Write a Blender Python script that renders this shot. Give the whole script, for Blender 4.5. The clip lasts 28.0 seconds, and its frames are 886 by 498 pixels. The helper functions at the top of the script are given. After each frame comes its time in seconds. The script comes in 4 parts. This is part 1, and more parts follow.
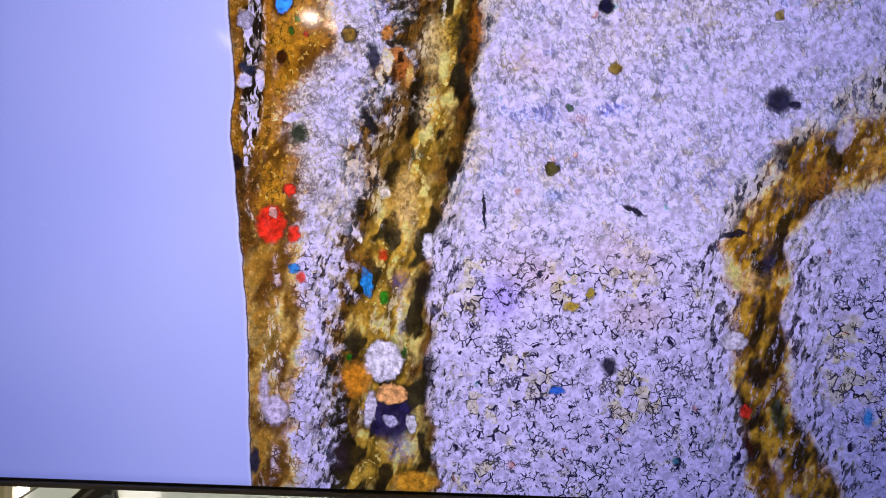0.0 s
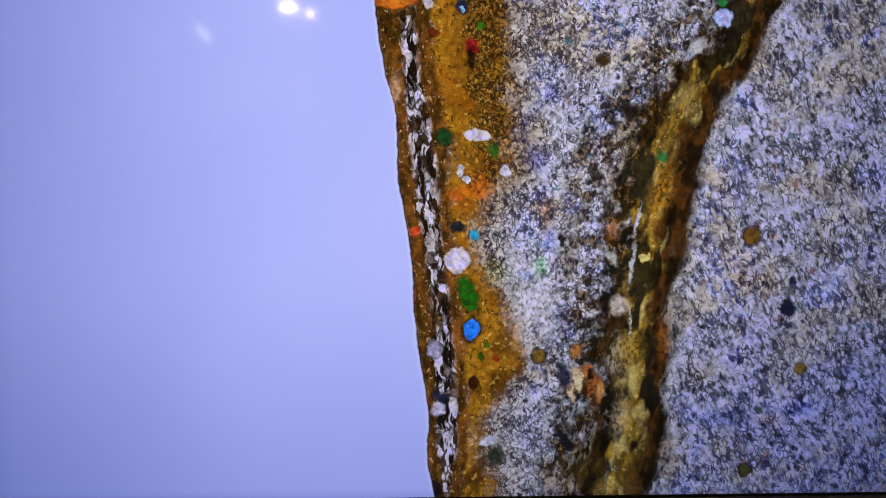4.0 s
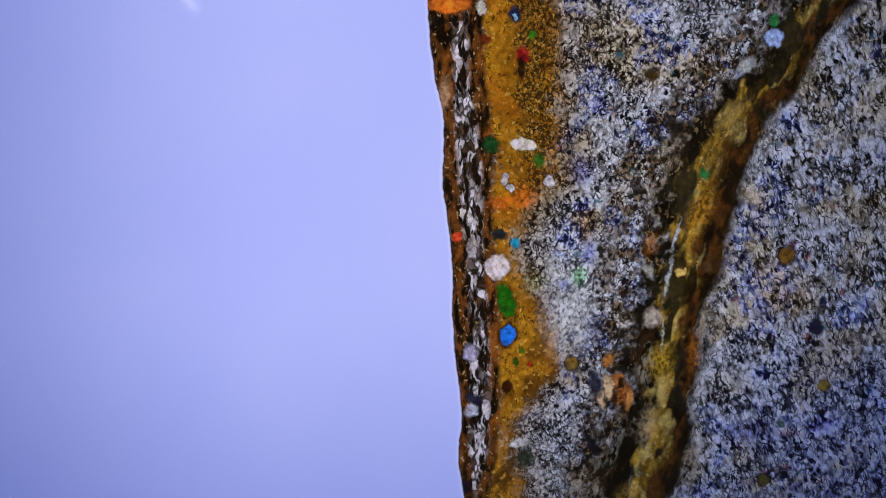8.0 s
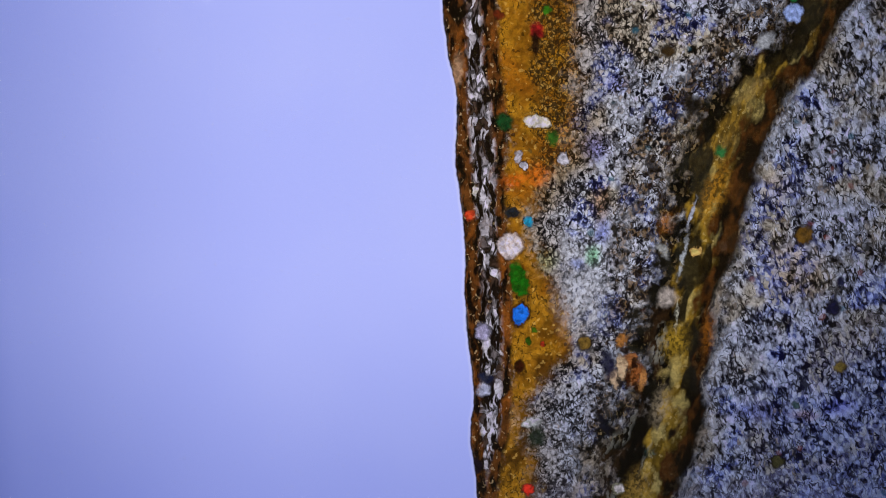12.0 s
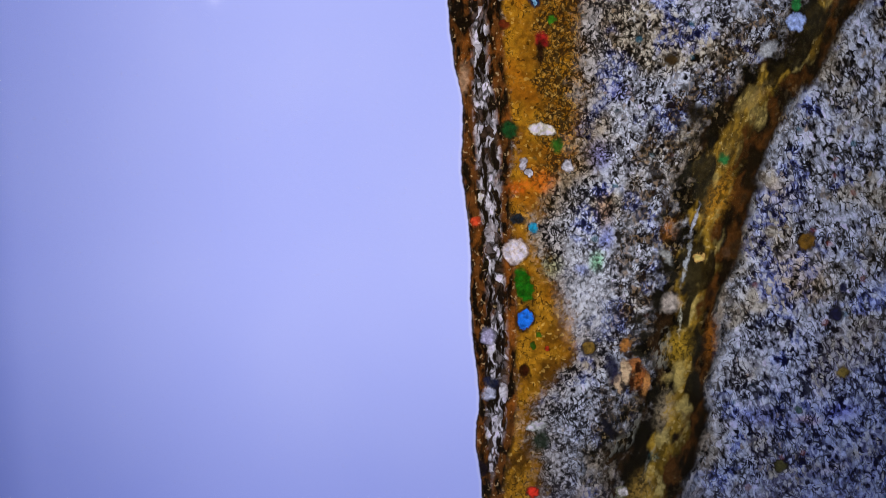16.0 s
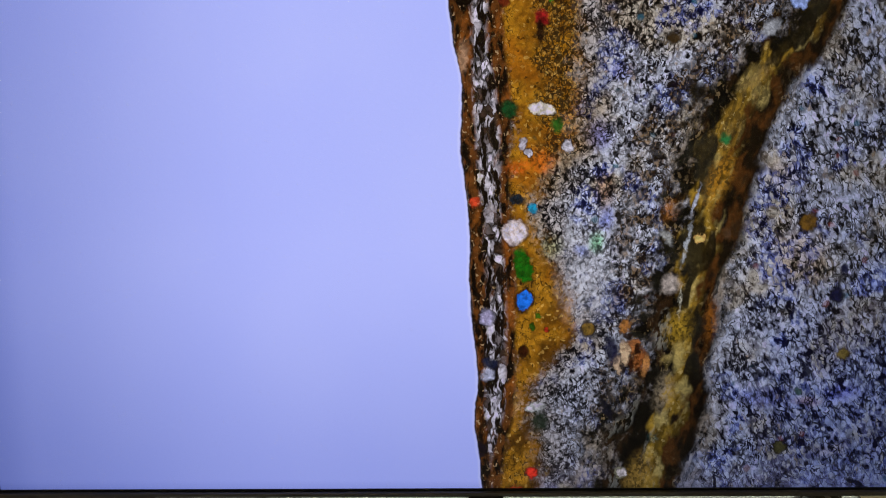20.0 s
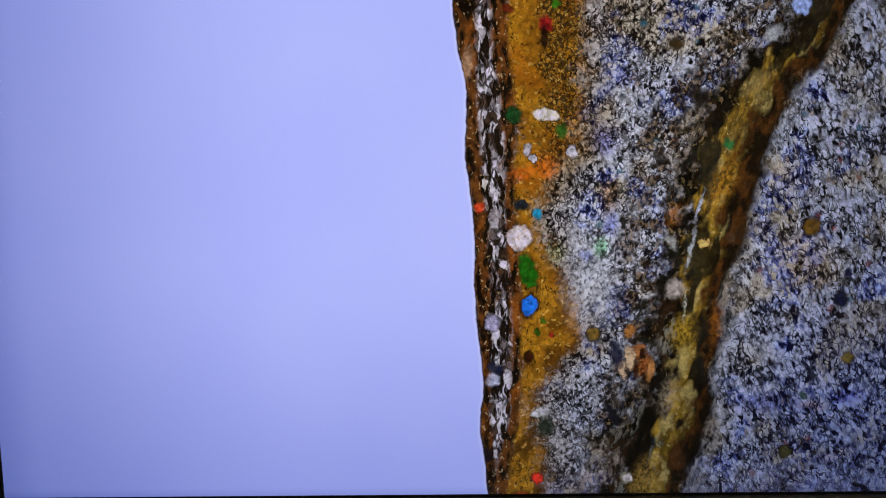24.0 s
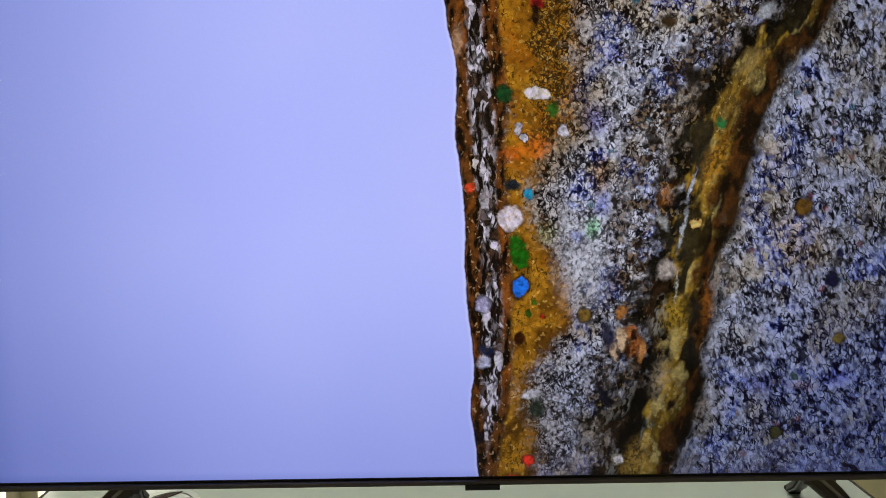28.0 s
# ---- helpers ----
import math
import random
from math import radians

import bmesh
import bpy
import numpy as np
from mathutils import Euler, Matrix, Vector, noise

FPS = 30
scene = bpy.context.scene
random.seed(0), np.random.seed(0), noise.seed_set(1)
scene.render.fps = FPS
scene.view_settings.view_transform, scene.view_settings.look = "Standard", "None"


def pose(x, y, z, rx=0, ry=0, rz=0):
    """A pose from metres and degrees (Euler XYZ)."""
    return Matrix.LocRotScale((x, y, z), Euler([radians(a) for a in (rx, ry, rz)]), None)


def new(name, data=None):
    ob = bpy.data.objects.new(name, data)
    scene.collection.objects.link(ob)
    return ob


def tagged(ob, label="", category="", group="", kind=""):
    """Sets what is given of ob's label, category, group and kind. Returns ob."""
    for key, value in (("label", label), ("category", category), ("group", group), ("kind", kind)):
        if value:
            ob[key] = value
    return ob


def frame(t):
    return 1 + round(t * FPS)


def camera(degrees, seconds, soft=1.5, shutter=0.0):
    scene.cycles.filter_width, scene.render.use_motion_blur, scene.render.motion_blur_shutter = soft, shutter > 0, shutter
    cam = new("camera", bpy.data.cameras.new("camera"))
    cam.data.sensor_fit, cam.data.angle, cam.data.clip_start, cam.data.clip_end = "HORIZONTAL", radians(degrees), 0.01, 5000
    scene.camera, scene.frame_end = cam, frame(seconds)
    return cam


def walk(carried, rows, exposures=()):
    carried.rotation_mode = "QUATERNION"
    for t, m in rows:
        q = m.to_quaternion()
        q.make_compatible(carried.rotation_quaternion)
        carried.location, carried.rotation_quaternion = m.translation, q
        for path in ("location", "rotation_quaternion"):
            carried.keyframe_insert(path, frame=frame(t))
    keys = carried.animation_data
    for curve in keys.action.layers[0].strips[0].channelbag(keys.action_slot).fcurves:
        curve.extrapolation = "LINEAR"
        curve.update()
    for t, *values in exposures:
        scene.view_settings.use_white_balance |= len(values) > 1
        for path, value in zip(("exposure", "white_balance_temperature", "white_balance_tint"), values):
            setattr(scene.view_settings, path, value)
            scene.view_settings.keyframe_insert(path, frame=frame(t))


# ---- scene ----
cam = camera(66.0, 28.0, soft=0.75)
BASE = 0.835   # height of the lower edge of the picture area over the floor
DESK = 0.75
ROWS = [
    (0.0, -0.0427, -0.8019, 0.3024, -0.06, -1.04, -2.04),
    (0.5, -0.0551, -0.8003, 0.3002, -0.20, -1.34, -2.55),
    (1.0, -0.0553, -0.8028, 0.3008, 0.06, -1.20, -2.45),
    (1.5, -0.0563, -0.8055, 0.3000, 0.23, 0.01, -0.70),
    (2.0, -0.0562, -0.8131, 0.3040, -0.06, 0.15, 0.02),
    (2.5, -0.0654, -0.8109, 0.3013, -0.31, -0.13, -0.45),
    (3.0, -0.0538, -0.8126, 0.3023, -0.26, -1.14, -1.48),
    (3.5, -0.0504, -0.8058, 0.3012, -0.49, -2.92, -1.17),
    (3.6, -0.0504, -0.8058, 0.3012, -0.49, -3.25, -1.17),
    (4.0, -0.0764, -0.7972, 0.3271, -1.34, -2.32, 0.17),
    (4.5, -0.1006, -0.7799, 0.3458, -1.07, -3.39, 2.95),
    (6.5, -0.0562, -0.7889, 0.4237, -2.08, -4.56, 0.89),
    (7.0, -0.0551, -0.8067, 0.4244, -1.66, -4.93, 0.69),
    (7.5, -0.0544, -0.8082, 0.4246, -1.47, -5.27, 0.32),
    (8.0, -0.0578, -0.8033, 0.4168, -1.85, -5.25, 0.23),
    (8.5, -0.0601, -0.8062, 0.4161, -1.68, -4.83, -0.09),
    (9.0, -0.0583, -0.8044, 0.4146, -1.81, -5.39, 0.39),
    (9.5, -0.0626, -0.8072, 0.4130, -1.47, -5.30, -0.11),
    (10.0, -0.0627, -0.8075, 0.4146, -1.66, -5.39, 0.13),
    (10.5, -0.0616, -0.8045, 0.4123, -1.52, -5.38, 0.03),
    (11.0, -0.0591, -0.8002, 0.4103, -1.69, -6.36, 0.13),
    (11.5, -0.0637, -0.7963, 0.4043, -1.43, -6.27, 0.03),
    (12.0, -0.0604, -0.7997, 0.4026, -0.98, -6.08, 0.14),
    (12.5, -0.0574, -0.8019, 0.4083, -0.66, -6.46, 0.51),
    (14.5, -0.0586, -0.8050, 0.4011, -0.61, -5.98, 0.13),
    (15.0, -0.0575, -0.8080, 0.3990, -0.46, -5.65, 0.01),
    (15.5, -0.0582, -0.8089, 0.4050, -0.38, -5.97, 0.42),
    (16.0, -0.0588, -0.8115, 0.4078, -0.35, -5.88, 0.12),
    (16.5, -0.0572, -0.8100, 0.4007, -0.43, -5.85, -0.02),
    (17.0, -0.0585, -0.8114, 0.4014, -0.59, -5.72, -0.03),
    (17.5, -0.0584, -0.8116, 0.4063, -0.39, -6.10, 0.20),
    (18.0, -0.0549, -0.8120, 0.4070, 0.04, -6.73, 1.08),
    (18.5, -0.0543, -0.8102, 0.4080, -0.13, -6.84, 0.92),
    (19.0, -0.0594, -0.8071, 0.4097, -0.22, -7.30, 0.17),
    (19.5, -0.0610, -0.8056, 0.4092, -0.17, -7.32, 0.18),
    (20.0, -0.0547, -0.8078, 0.4029, -0.15, -7.18, 0.11),
    (20.5, -0.0557, -0.8069, 0.4023, -0.31, -7.51, 0.57),
    (21.0, -0.0658, -0.8053, 0.4025, 0.04, -7.44, -0.32),
    (21.5, -0.0668, -0.8082, 0.3982, 0.35, -6.46, -0.14),
    (23.5, -0.0590, -0.8072, 0.3962, -0.27, -6.45, 1.04),
    (24.0, -0.0629, -0.8097, 0.4012, -0.33, -6.57, 0.31),
    (24.5, -0.0612, -0.8066, 0.3994, -0.44, -7.21, 0.13),
    (25.0, -0.0653, -0.8046, 0.3944, -0.53, -7.02, -0.05),
    (25.5, -0.0626, -0.8068, 0.3954, -0.25, -6.95, 0.12),
    (26.0, -0.0633, -0.8103, 0.3950, -0.13, -6.78, 0.08),
    (26.5, -0.0629, -0.8087, 0.3918, -0.20, -6.93, -0.20),
    (27.0, -0.0634, -0.8044, 0.3938, -0.51, -7.61, -0.33),
    (27.5, -0.0625, -0.8031, 0.3906, -0.29, -7.86, -0.29),
    (28.0, -0.0615, -0.8015, 0.3905, -1.07, -7.50, 0.32),
]
EXPOSURES = [(0.0, 0.16, 6500, 20), (1.0, 0.22, 6500, 22), (1.8, 0.12, 6500, 19), (2.6, 0.0, 6500, 10), (28.0, 0.0, 6500, 10)]
walk(cam, [(t, pose(x, y, z + BASE, 90 + pitch, roll, yaw)) for t, x, y, z, yaw, pitch, roll in ROWS], EXPOSURES)

# ---- light: a dim room, its ceiling lamps and an added unseen fill lamp ----
world = bpy.data.worlds.new("world")
scene.world = world
world.use_nodes = True
world.node_tree.nodes["Background"].inputs[0].default_value = (0.55, 0.6, 0.7, 1)
world.node_tree.nodes["Background"].inputs[1].default_value = 0.05


def area_lamp(name, m, sx, sy, watts, colour):
    data = bpy.data.lights.new(name, "AREA")
    data.shape, data.size, data.size_y, data.energy, data.color = "RECTANGLE", sx, sy, watts, colour
    ob = new(name, data)
    ob.matrix_basis = m
    return ob


area_lamp("fill_lamp", pose(-0.25, 0.16, 3.26), 2.1, 0.26, 36.0, (1.0, 0.99, 0.95))


# ---- node helpers ----
def lin(code):
    """Linear colour from a hex code."""
    out = []
    for i in (0, 2, 4):
        c = int(code[i:i + 2], 16) / 255
        out.append(c / 12.92 if c <= 0.04045 else ((c + 0.055) / 1.055) ** 2.4)
    return (*out, 1.0)


class Graph:
    """Short hand for building a node tree."""

    def __init__(self, name):
        self.material = bpy.data.materials.new(name)
        self.material.use_nodes = True
        self.tree = self.material.node_tree
        self.shader = self.tree.nodes["Principled BSDF"]

    def put(self, kind, values=(), **settings):
        node = self.tree.nodes.new(kind)
        if "operation" in settings:
            node.operation = settings["operation"]
        if "data_type" in settings:
            node.data_type = settings["data_type"]
        if "blend_type" in settings:
            node.blend_type = settings["blend_type"]
        if "interpolation_type" in settings:
            node.interpolation_type = settings["interpolation_type"]
        if "feature" in settings:
            node.feature = settings["feature"]
        if "vector_type" in settings:
            node.vector_type = settings["vector_type"]
        for key, value in values:
            self.plug(node.inputs[key], value)
        return node

    def plug(self, socket, value):
        if isinstance(value, bpy.types.NodeSocket):
            self.tree.links.new(value, socket)
        elif value is not None:
            socket.default_value = value

    def sum(self, op, a, b=None, c=None):
        pairs = [(i, v) for i, v in enumerate((a, b, c)) if v is not None]
        return self.put("ShaderNodeMath", pairs, operation=op).outputs[0]

    def step(self, value, low, high, a=0.0, b=1.0):
        n = self.put("ShaderNodeMapRange", ((0, value), (1, low), (2, high), (3, a), (4, b)), interpolation_type="SMOOTHSTEP")
        return n.outputs[0]

    def mix(self, fac, a, b, blend="MIX"):
        n = self.put("ShaderNodeMix", (), data_type="RGBA", blend_type=blend)
        for i, v in ((0, fac), (6, a), (7, b)):
            self.plug(n.inputs[i], v)
        return n.outputs[2]

    def noise(self, vec, scale, detail=3.0, rough=0.55, colour=False):
        n = self.put("ShaderNodeTexNoise", (("Vector", vec), ("Scale", scale), ("Detail", detail), ("Roughness", rough)))
        return n.outputs[1 if colour else 0]

    def cells(self, vec, scale, feature="F1", randomness=1.0):
        return self.put("ShaderNodeTexVoronoi", (("Vector", vec), ("Scale", scale), ("Randomness", randomness)), feature=feature)

    def mapped(self, vec, loc=(0, 0, 0), rot=(0, 0, 0), size=(1, 1, 1), kind="POINT"):
        n = self.put("ShaderNodeMapping", ((0, vec), (1, loc), (2, [radians(a) for a in rot]), (3, size)), vector_type=kind)
        return n.outputs[0]

    def curve(self, value, points):
        """A smooth line through (z, x) points, as x over z."""
        n = self.put("ShaderNodeFloatCurve")
        self.plug(n.inputs[1], self.sum("MULTIPLY_ADD", value, 1 / 1.2, 0.4 / 1.2))
        line = n.mapping.curves[0]
        n.mapping.use_clip = False
        for k, (z, x) in enumerate(points):
            at = ((z + 0.4) / 1.2, (x + 0.2) / 1.2)
            if k < 2:
                line.points[k].location = at
            else:
                line.points.new(*at)
        n.mapping.update()
        return self.sum("MULTIPLY_ADD", n.outputs[0], 1.2, -0.2)


def surface(name, colour, rough=0.5, metal=0.0, spread=0.15, scale=40.0, bump=0.05, stretch=(1, 1, 1), emit=None, power=0.0, coat=0.0):
    """A plain real surface: colour with variation at two scales, uneven gloss and a fine relief."""
    g = Graph(name)
    tc = g.put("ShaderNodeTexCoord").outputs["Object"]
    vec = g.mapped(tc, size=stretch)
    big, fine = g.noise(vec, scale * 0.12, 3.0), g.noise(vec, scale * 3.0, 4.0, 0.6)
    both = g.sum("ADD", g.sum("MULTIPLY", big, 0.6), g.sum("MULTIPLY", fine, 0.4))
    dark = tuple(c * (1 - spread) for c in lin(colour)[:3]) + (1,)
    light = tuple(min(1, c * (1 + spread)) for c in lin(colour)[:3]) + (1,)
    g.plug(g.shader.inputs["Base Color"], g.mix(g.step(both, 0.3, 0.7), dark, light))
    g.plug(g.shader.inputs["Roughness"], g.step(fine, 0.2, 0.8, rough * 0.85, min(1, rough * 1.15)))
    g.shader.inputs["Metallic"].default_value = metal
    g.shader.inputs["Coat Weight"].default_value = coat
    if bump:
        b = g.put("ShaderNodeBump", (("Height", fine), ("Strength", bump), ("Distance", 0.001)))
        g.plug(g.shader.inputs["Normal"], b.outputs[0])
    if emit:
        g.shader.inputs["Emission Color"].default_value = lin(emit)
        g.shader.inputs["Emission Strength"].default_value = power
    return g.material


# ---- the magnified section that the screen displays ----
# The section is shown live: it slides over the screen while the stage is moved. This empty carries its place; its y
# carries how bright the picture is.
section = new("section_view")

EDGE = [(-0.324, 0.019), (-0.29, 0.016), (-0.217, 0.013), (-0.15, 0.01), (-0.077, 0.003), (0.0, -0.005), (0.044, -0.009), (0.109, -0.014), (0.116, -0.012), (0.235, -0.02), (0.344, -0.023), (0.41, -0.031), (0.502, -0.032), (0.547, -0.042), (0.629, -0.048)]
STREAK_A = [(-0.324, 0.026), (-0.25, 0.024), (-0.196, 0.026), (-0.149, 0.029), (-0.103, 0.031), (-0.036, 0.03), (-0.0, 0.002), (0.059, 0.0), (0.095, -0.003), (0.165, -0.003), (0.262, -0.003), (0.344, -0.008), (0.417, -0.014), (0.469, -0.018), (0.547, -0.021), (0.63, -0.024)]
STREAK_B = [(-0.323, 0.036), (-0.263, 0.031), (-0.249, 0.054), (-0.215, 0.06), (-0.149, 0.052), (-0.103, 0.034), (-0.036, 0.031), (-0.0, 0.011), (0.059, 0.014), (0.094, 0.023), (0.179, 0.027), (0.262, 0.024), (0.343, 0.018), (0.41, 0.017), (0.463, 0.013), (0.547, 0.002), (0.63, 0.0)]
OCHRE_A = [(-0.323, 0.037), (-0.263, 0.04), (-0.196, 0.042), (-0.149, 0.045), (-0.102, 0.036), (-0.036, 0.032), (-0.0, 0.016), (0.059, 0.02), (0.094, 0.028), (0.179, 0.03), (0.262, 0.03), (0.343, 0.023), (0.41, 0.021), (0.463, 0.023), (0.547, 0.013), (0.63, 0.011)]
OCHRE_B = [(-0.322, 0.072), (-0.269, 0.068), (-0.208, 0.07), (-0.155, 0.082), (-0.088, 0.074), (-0.035, 0.07), (-0.0, 0.071), (0.024, 0.067), (0.044, 0.07), (0.087, 0.056), (0.115, 0.05), (0.157, 0.081), (0.199, 0.108), (0.247, 0.104), (0.289, 0.076), (0.343, 0.061), (0.383, 0.066), (0.416, 0.096), (0.469, 0.112), (0.515, 0.111), (0.592, 0.11), (0.63, 0.103)]
VEIN_A = [(-0.328, 0.112), (-0.274, 0.116), (-0.187, 0.117), (-0.127, 0.122), (-0.054, 0.124), (-0.007, 0.14), (-0.001, 0.141), (0.044, 0.154), (0.053, 0.147), (0.116, 0.18), (0.187, 0.191), (0.256, 0.192), (0.324, 0.2), (0.391, 0.204), (0.456, 0.222), (0.533, 0.28), (0.558, 0.31), (0.631, 0.349), (0.74, 0.469)]
VEIN_B = [(-0.318, 0.235), (-0.218, 0.23), (-0.151, 0.223), (-0.071, 0.228), (-0.004, 0.242), (-0.001, 0.244), (0.043, 0.249), (0.075, 0.253), (0.101, 0.257), (0.158, 0.268), (0.214, 0.279), (0.27, 0.283), (0.31, 0.295), (0.371, 0.302), (0.423, 0.317), (0.475, 0.342), (0.533, 0.378), (0.632, 0.449), (0.74, 0.569)]
LODE_A = [(-0.323, 0.608), (-0.276, 0.593), (-0.209, 0.586), (-0.156, 0.584), (-0.089, 0.576), (-0.029, 0.571), (0.031, 0.609), (0.12, 0.696)]
LODE_B = [(-0.307, 0.711), (-0.254, 0.675), (-0.201, 0.654), (-0.14, 0.655), (-0.074, 0.659), (-0.041, 0.648), (-0.007, 0.66), (0.068, 0.751)]


def display_material():
    g = Graph("display")
    node = g.put("ShaderNodeTexCoord")
    node.object = section
    solid = node.outputs["Object"]
    own = g.put("ShaderNodeTexCoord").outputs["Object"]
    flat = g.put("ShaderNodeVectorMath", ((0, solid), (1, (1.0, 0.0, 1.0)), (2, (0.0, 0.1373, 0.0))), operation="MULTIPLY_ADD").outputs[0]
    paleness = g.sum("MULTIPLY", g.put("ShaderNodeSeparateXYZ", ((0, solid),)).outputs[1], 100.0)      # how much the picture is brightened, carried by the empty's y

    def shift(field, amount, onto):
        """A place moved by a coloured noise."""
        centred = g.put("ShaderNodeVectorMath", ((0, field), (1, (0.5, 0.5, 0.5))), operation="SUBTRACT").outputs[0]
        return g.put("ShaderNodeVectorMath", ((0, centred), (1, (amount, 0.0, amount)), (2, onto)), operation="MULTIPLY_ADD").outputs[0]

    def drawn_out(vec, lean, stretch):
        """The place turned and squeezed, so that a pattern on it is drawn out along a line leaning to the right by that many degrees."""
        return g.mapped(g.mapped(vec, rot=(0, -lean, 0)), rot=(33, 0, 21), size=(1.0, 1.0, stretch))

    tilt = g.mapped(flat, rot=(31, 27, 18))
    silk = shift(g.noise(tilt, 62.0, 1.0, 0.5, True), 0.0065, flat)
    rough = shift(g.noise(tilt, 210.0, 1.0, 0.5, True), 0.0042, silk)
    warp = shift(g.noise(tilt, 24.0, 3.0, 0.6, True), 0.020, rough)
    sep = g.put("ShaderNodeSeparateXYZ", ((0, warp),))
    x, z = sep.outputs[0], sep.outputs[2]
    xr = g.put("ShaderNodeSeparateXYZ", ((0, shift(g.noise(tilt, 34.0, 3.0, 0.6, True), 0.007, flat)),)).outputs[0]
    sepf = g.put("ShaderNodeSeparateXYZ", ((0, flat),))
    xf, zf = sepf.outputs[0], sepf.outputs[2]

    def between(v, low, high, soft):
        a = g.step(g.sum("SUBTRACT", v, low), -soft, soft)
        b = g.step(g.sum("SUBTRACT", high, v), -soft, soft)
        return g.sum("MULTIPLY", a, b)

    def gate(vec):
        """The same place, but worked out only after what is drawn so far: it keeps the long tree in order and bounds the memory that it takes."""
        return g.put("ShaderNodeVectorMath", ((0, pic), (1, (1e-7, 0.0, 1e-7)), (2, vec)), operation="MULTIPLY_ADD").outputs[0]

    def height(vec):
        return g.put("ShaderNodeSeparateXYZ", ((0, vec),)).outputs[2]

    def crystals(vec, scale):
        """Two random values for each crystal, and the distance to its border."""
        tones = g.put("ShaderNodeSeparateColor", ((0, g.cells(vec, scale).outputs["Color"]),))
        return tones.outputs[0], tones.outputs[1], g.cells(vec, scale, "DISTANCE_TO_EDGE").outputs["Distance"]

    big = g.noise(tilt, 7.0, 3.0, 0.6)
    big2 = g.noise(g.mapped(tilt, (3.1, 0, 1.7)), 11.0, 3.0, 0.6)
    mid = g.noise(tilt, 38.0, 4.0, 0.6)
    broken = g.noise(tilt, 58.0, 3.0, 0.6)
    lower = g.step(zf, 0.05, -0.08)      # 1 in the coarse lower part

    # grey groundmass: small curled grains left of the vein, larger slanting ones right of it, each with a dark border
    va, vb = g.curve(zf, VEIN_A), g.sum("ADD", g.curve(zf, VEIN_B), g.step(zf, 0.0, 0.1, 0.0, 0.007))
    right_side = g.step(g.sum("SUBTRACT", x, vb), -0.03, 0.03)
    slant = drawn_out(rough, -22, 0.52)
    bent = g.mapped(rough, rot=(31, 27, 18), size=(1.0, 1.0, 0.8))
    worms = g.noise(bent, 240.0, 1.5, 0.5)
    flakes = g.noise(slant, 215.0, 1.5, 0.5)
    curl_a = g.sum("ABSOLUTE", g.sum("SUBTRACT", g.noise(bent, 175.0, 1.2, 0.5), 0.5))
    curl_b = g.sum("MULTIPLY", g.sum("ABSOLUTE", g.sum("SUBTRACT", g.noise(slant, 140.0, 1.2, 0.5), 0.5)), 1.5)
    tone_a, tint_a, rim_a = crystals(bent, 195.0)
    tone_b, tint_b, rim_b = crystals(slant, 185.0)

    def both(a, b):
        return g.sum("ADD", g.sum("MULTIPLY", a, g.sum("SUBTRACT", 1.0, right_side)), g.sum("MULTIPLY", b, right_side))
    tone, tinge, border = both(tone_a, tone_b), both(tint_a, tint_b), both(rim_a, rim_b)
    body = g.sum("MULTIPLY_ADD", g.sum("SUBTRACT", both(worms, flakes), 0.5), 1.15, g.sum("MULTIPLY_ADD", tone, 0.22, 0.40))
    body = g.sum("MULTIPLY_ADD", g.sum("SUBTRACT", mid, 0.5), 0.45, g.sum("MULTIPLY_ADD", paleness, 0.10, body))
    warm = g.step(big2, 0.46, 0.60, 0.0, 0.80)
    cool = g.step(g.noise(g.mapped(tilt, (1.3, 0, 0.4)), 21.0, 3.0, 0.6), 0.52, 0.64, 0.0, 0.8)
    cool = g.sum("MAXIMUM", cool, g.sum("MULTIPLY", g.step(xf, 0.24, 0.42), g.step(zf, 0.30, 0.08, 0.0, 0.55)))
    light = g.mix(warm, lin("bcc0d2"), lin("b2a48c"))
    light = g.mix(g.sum("MULTIPLY", cool, g.step(tinge, 0.2, 0.8)), light, lin("9aa6dc"))
    light = g.mix(g.step(tinge, 0.78, 0.94, 0.0, 0.5), light, lin("d0d2e4"))
    light = g.mix(g.sum("MULTIPLY", g.step(tinge, 0.16, 0.06), g.step(broken, 0.5, 0.6, 0.0, 0.7)), light, lin("8a6c46"))
    half = g.mix(cool, g.mix(warm, lin("7c7b86"), lin("70604a")), lin("4c5a9e"))
    ink = g.mix(cool, g.mix(warm, lin("0a0a14"), lin("100b06")), lin("050930"))
    pic = g.mix(g.step(body, 0.42, 0.58), half, light)
    pic = g.mix(g.step(body, 0.375, 0.30), pic, ink)
    wide = g.step(broken, 0.38, 0.64, 0.02, 0.26)
    lines = g.step(border, wide, g.sum("MULTIPLY", wide, 0.2))
    lines = g.sum("MULTIPLY", lines, g.step(mid, 0.60, 0.42, 0.35, 0.95))
    squirm = g.sum("MULTIPLY", g.step(both(curl_a, curl_b), 0.062, 0.026), g.step(g.noise(tilt, 44.0, 2.0), 0.44, 0.56, 0.04, 1.0))
    lines = g.sum("MAXIMUM", lines, squirm)
    pic = g.mix(g.sum("MULTIPLY", lines, g.sum("MULTIPLY_ADD", paleness, -0.20, 1.0)), pic, ink)

    tilt, rough, warp, flat = gate(tilt), gate(rough), gate(warp), gate(flat)
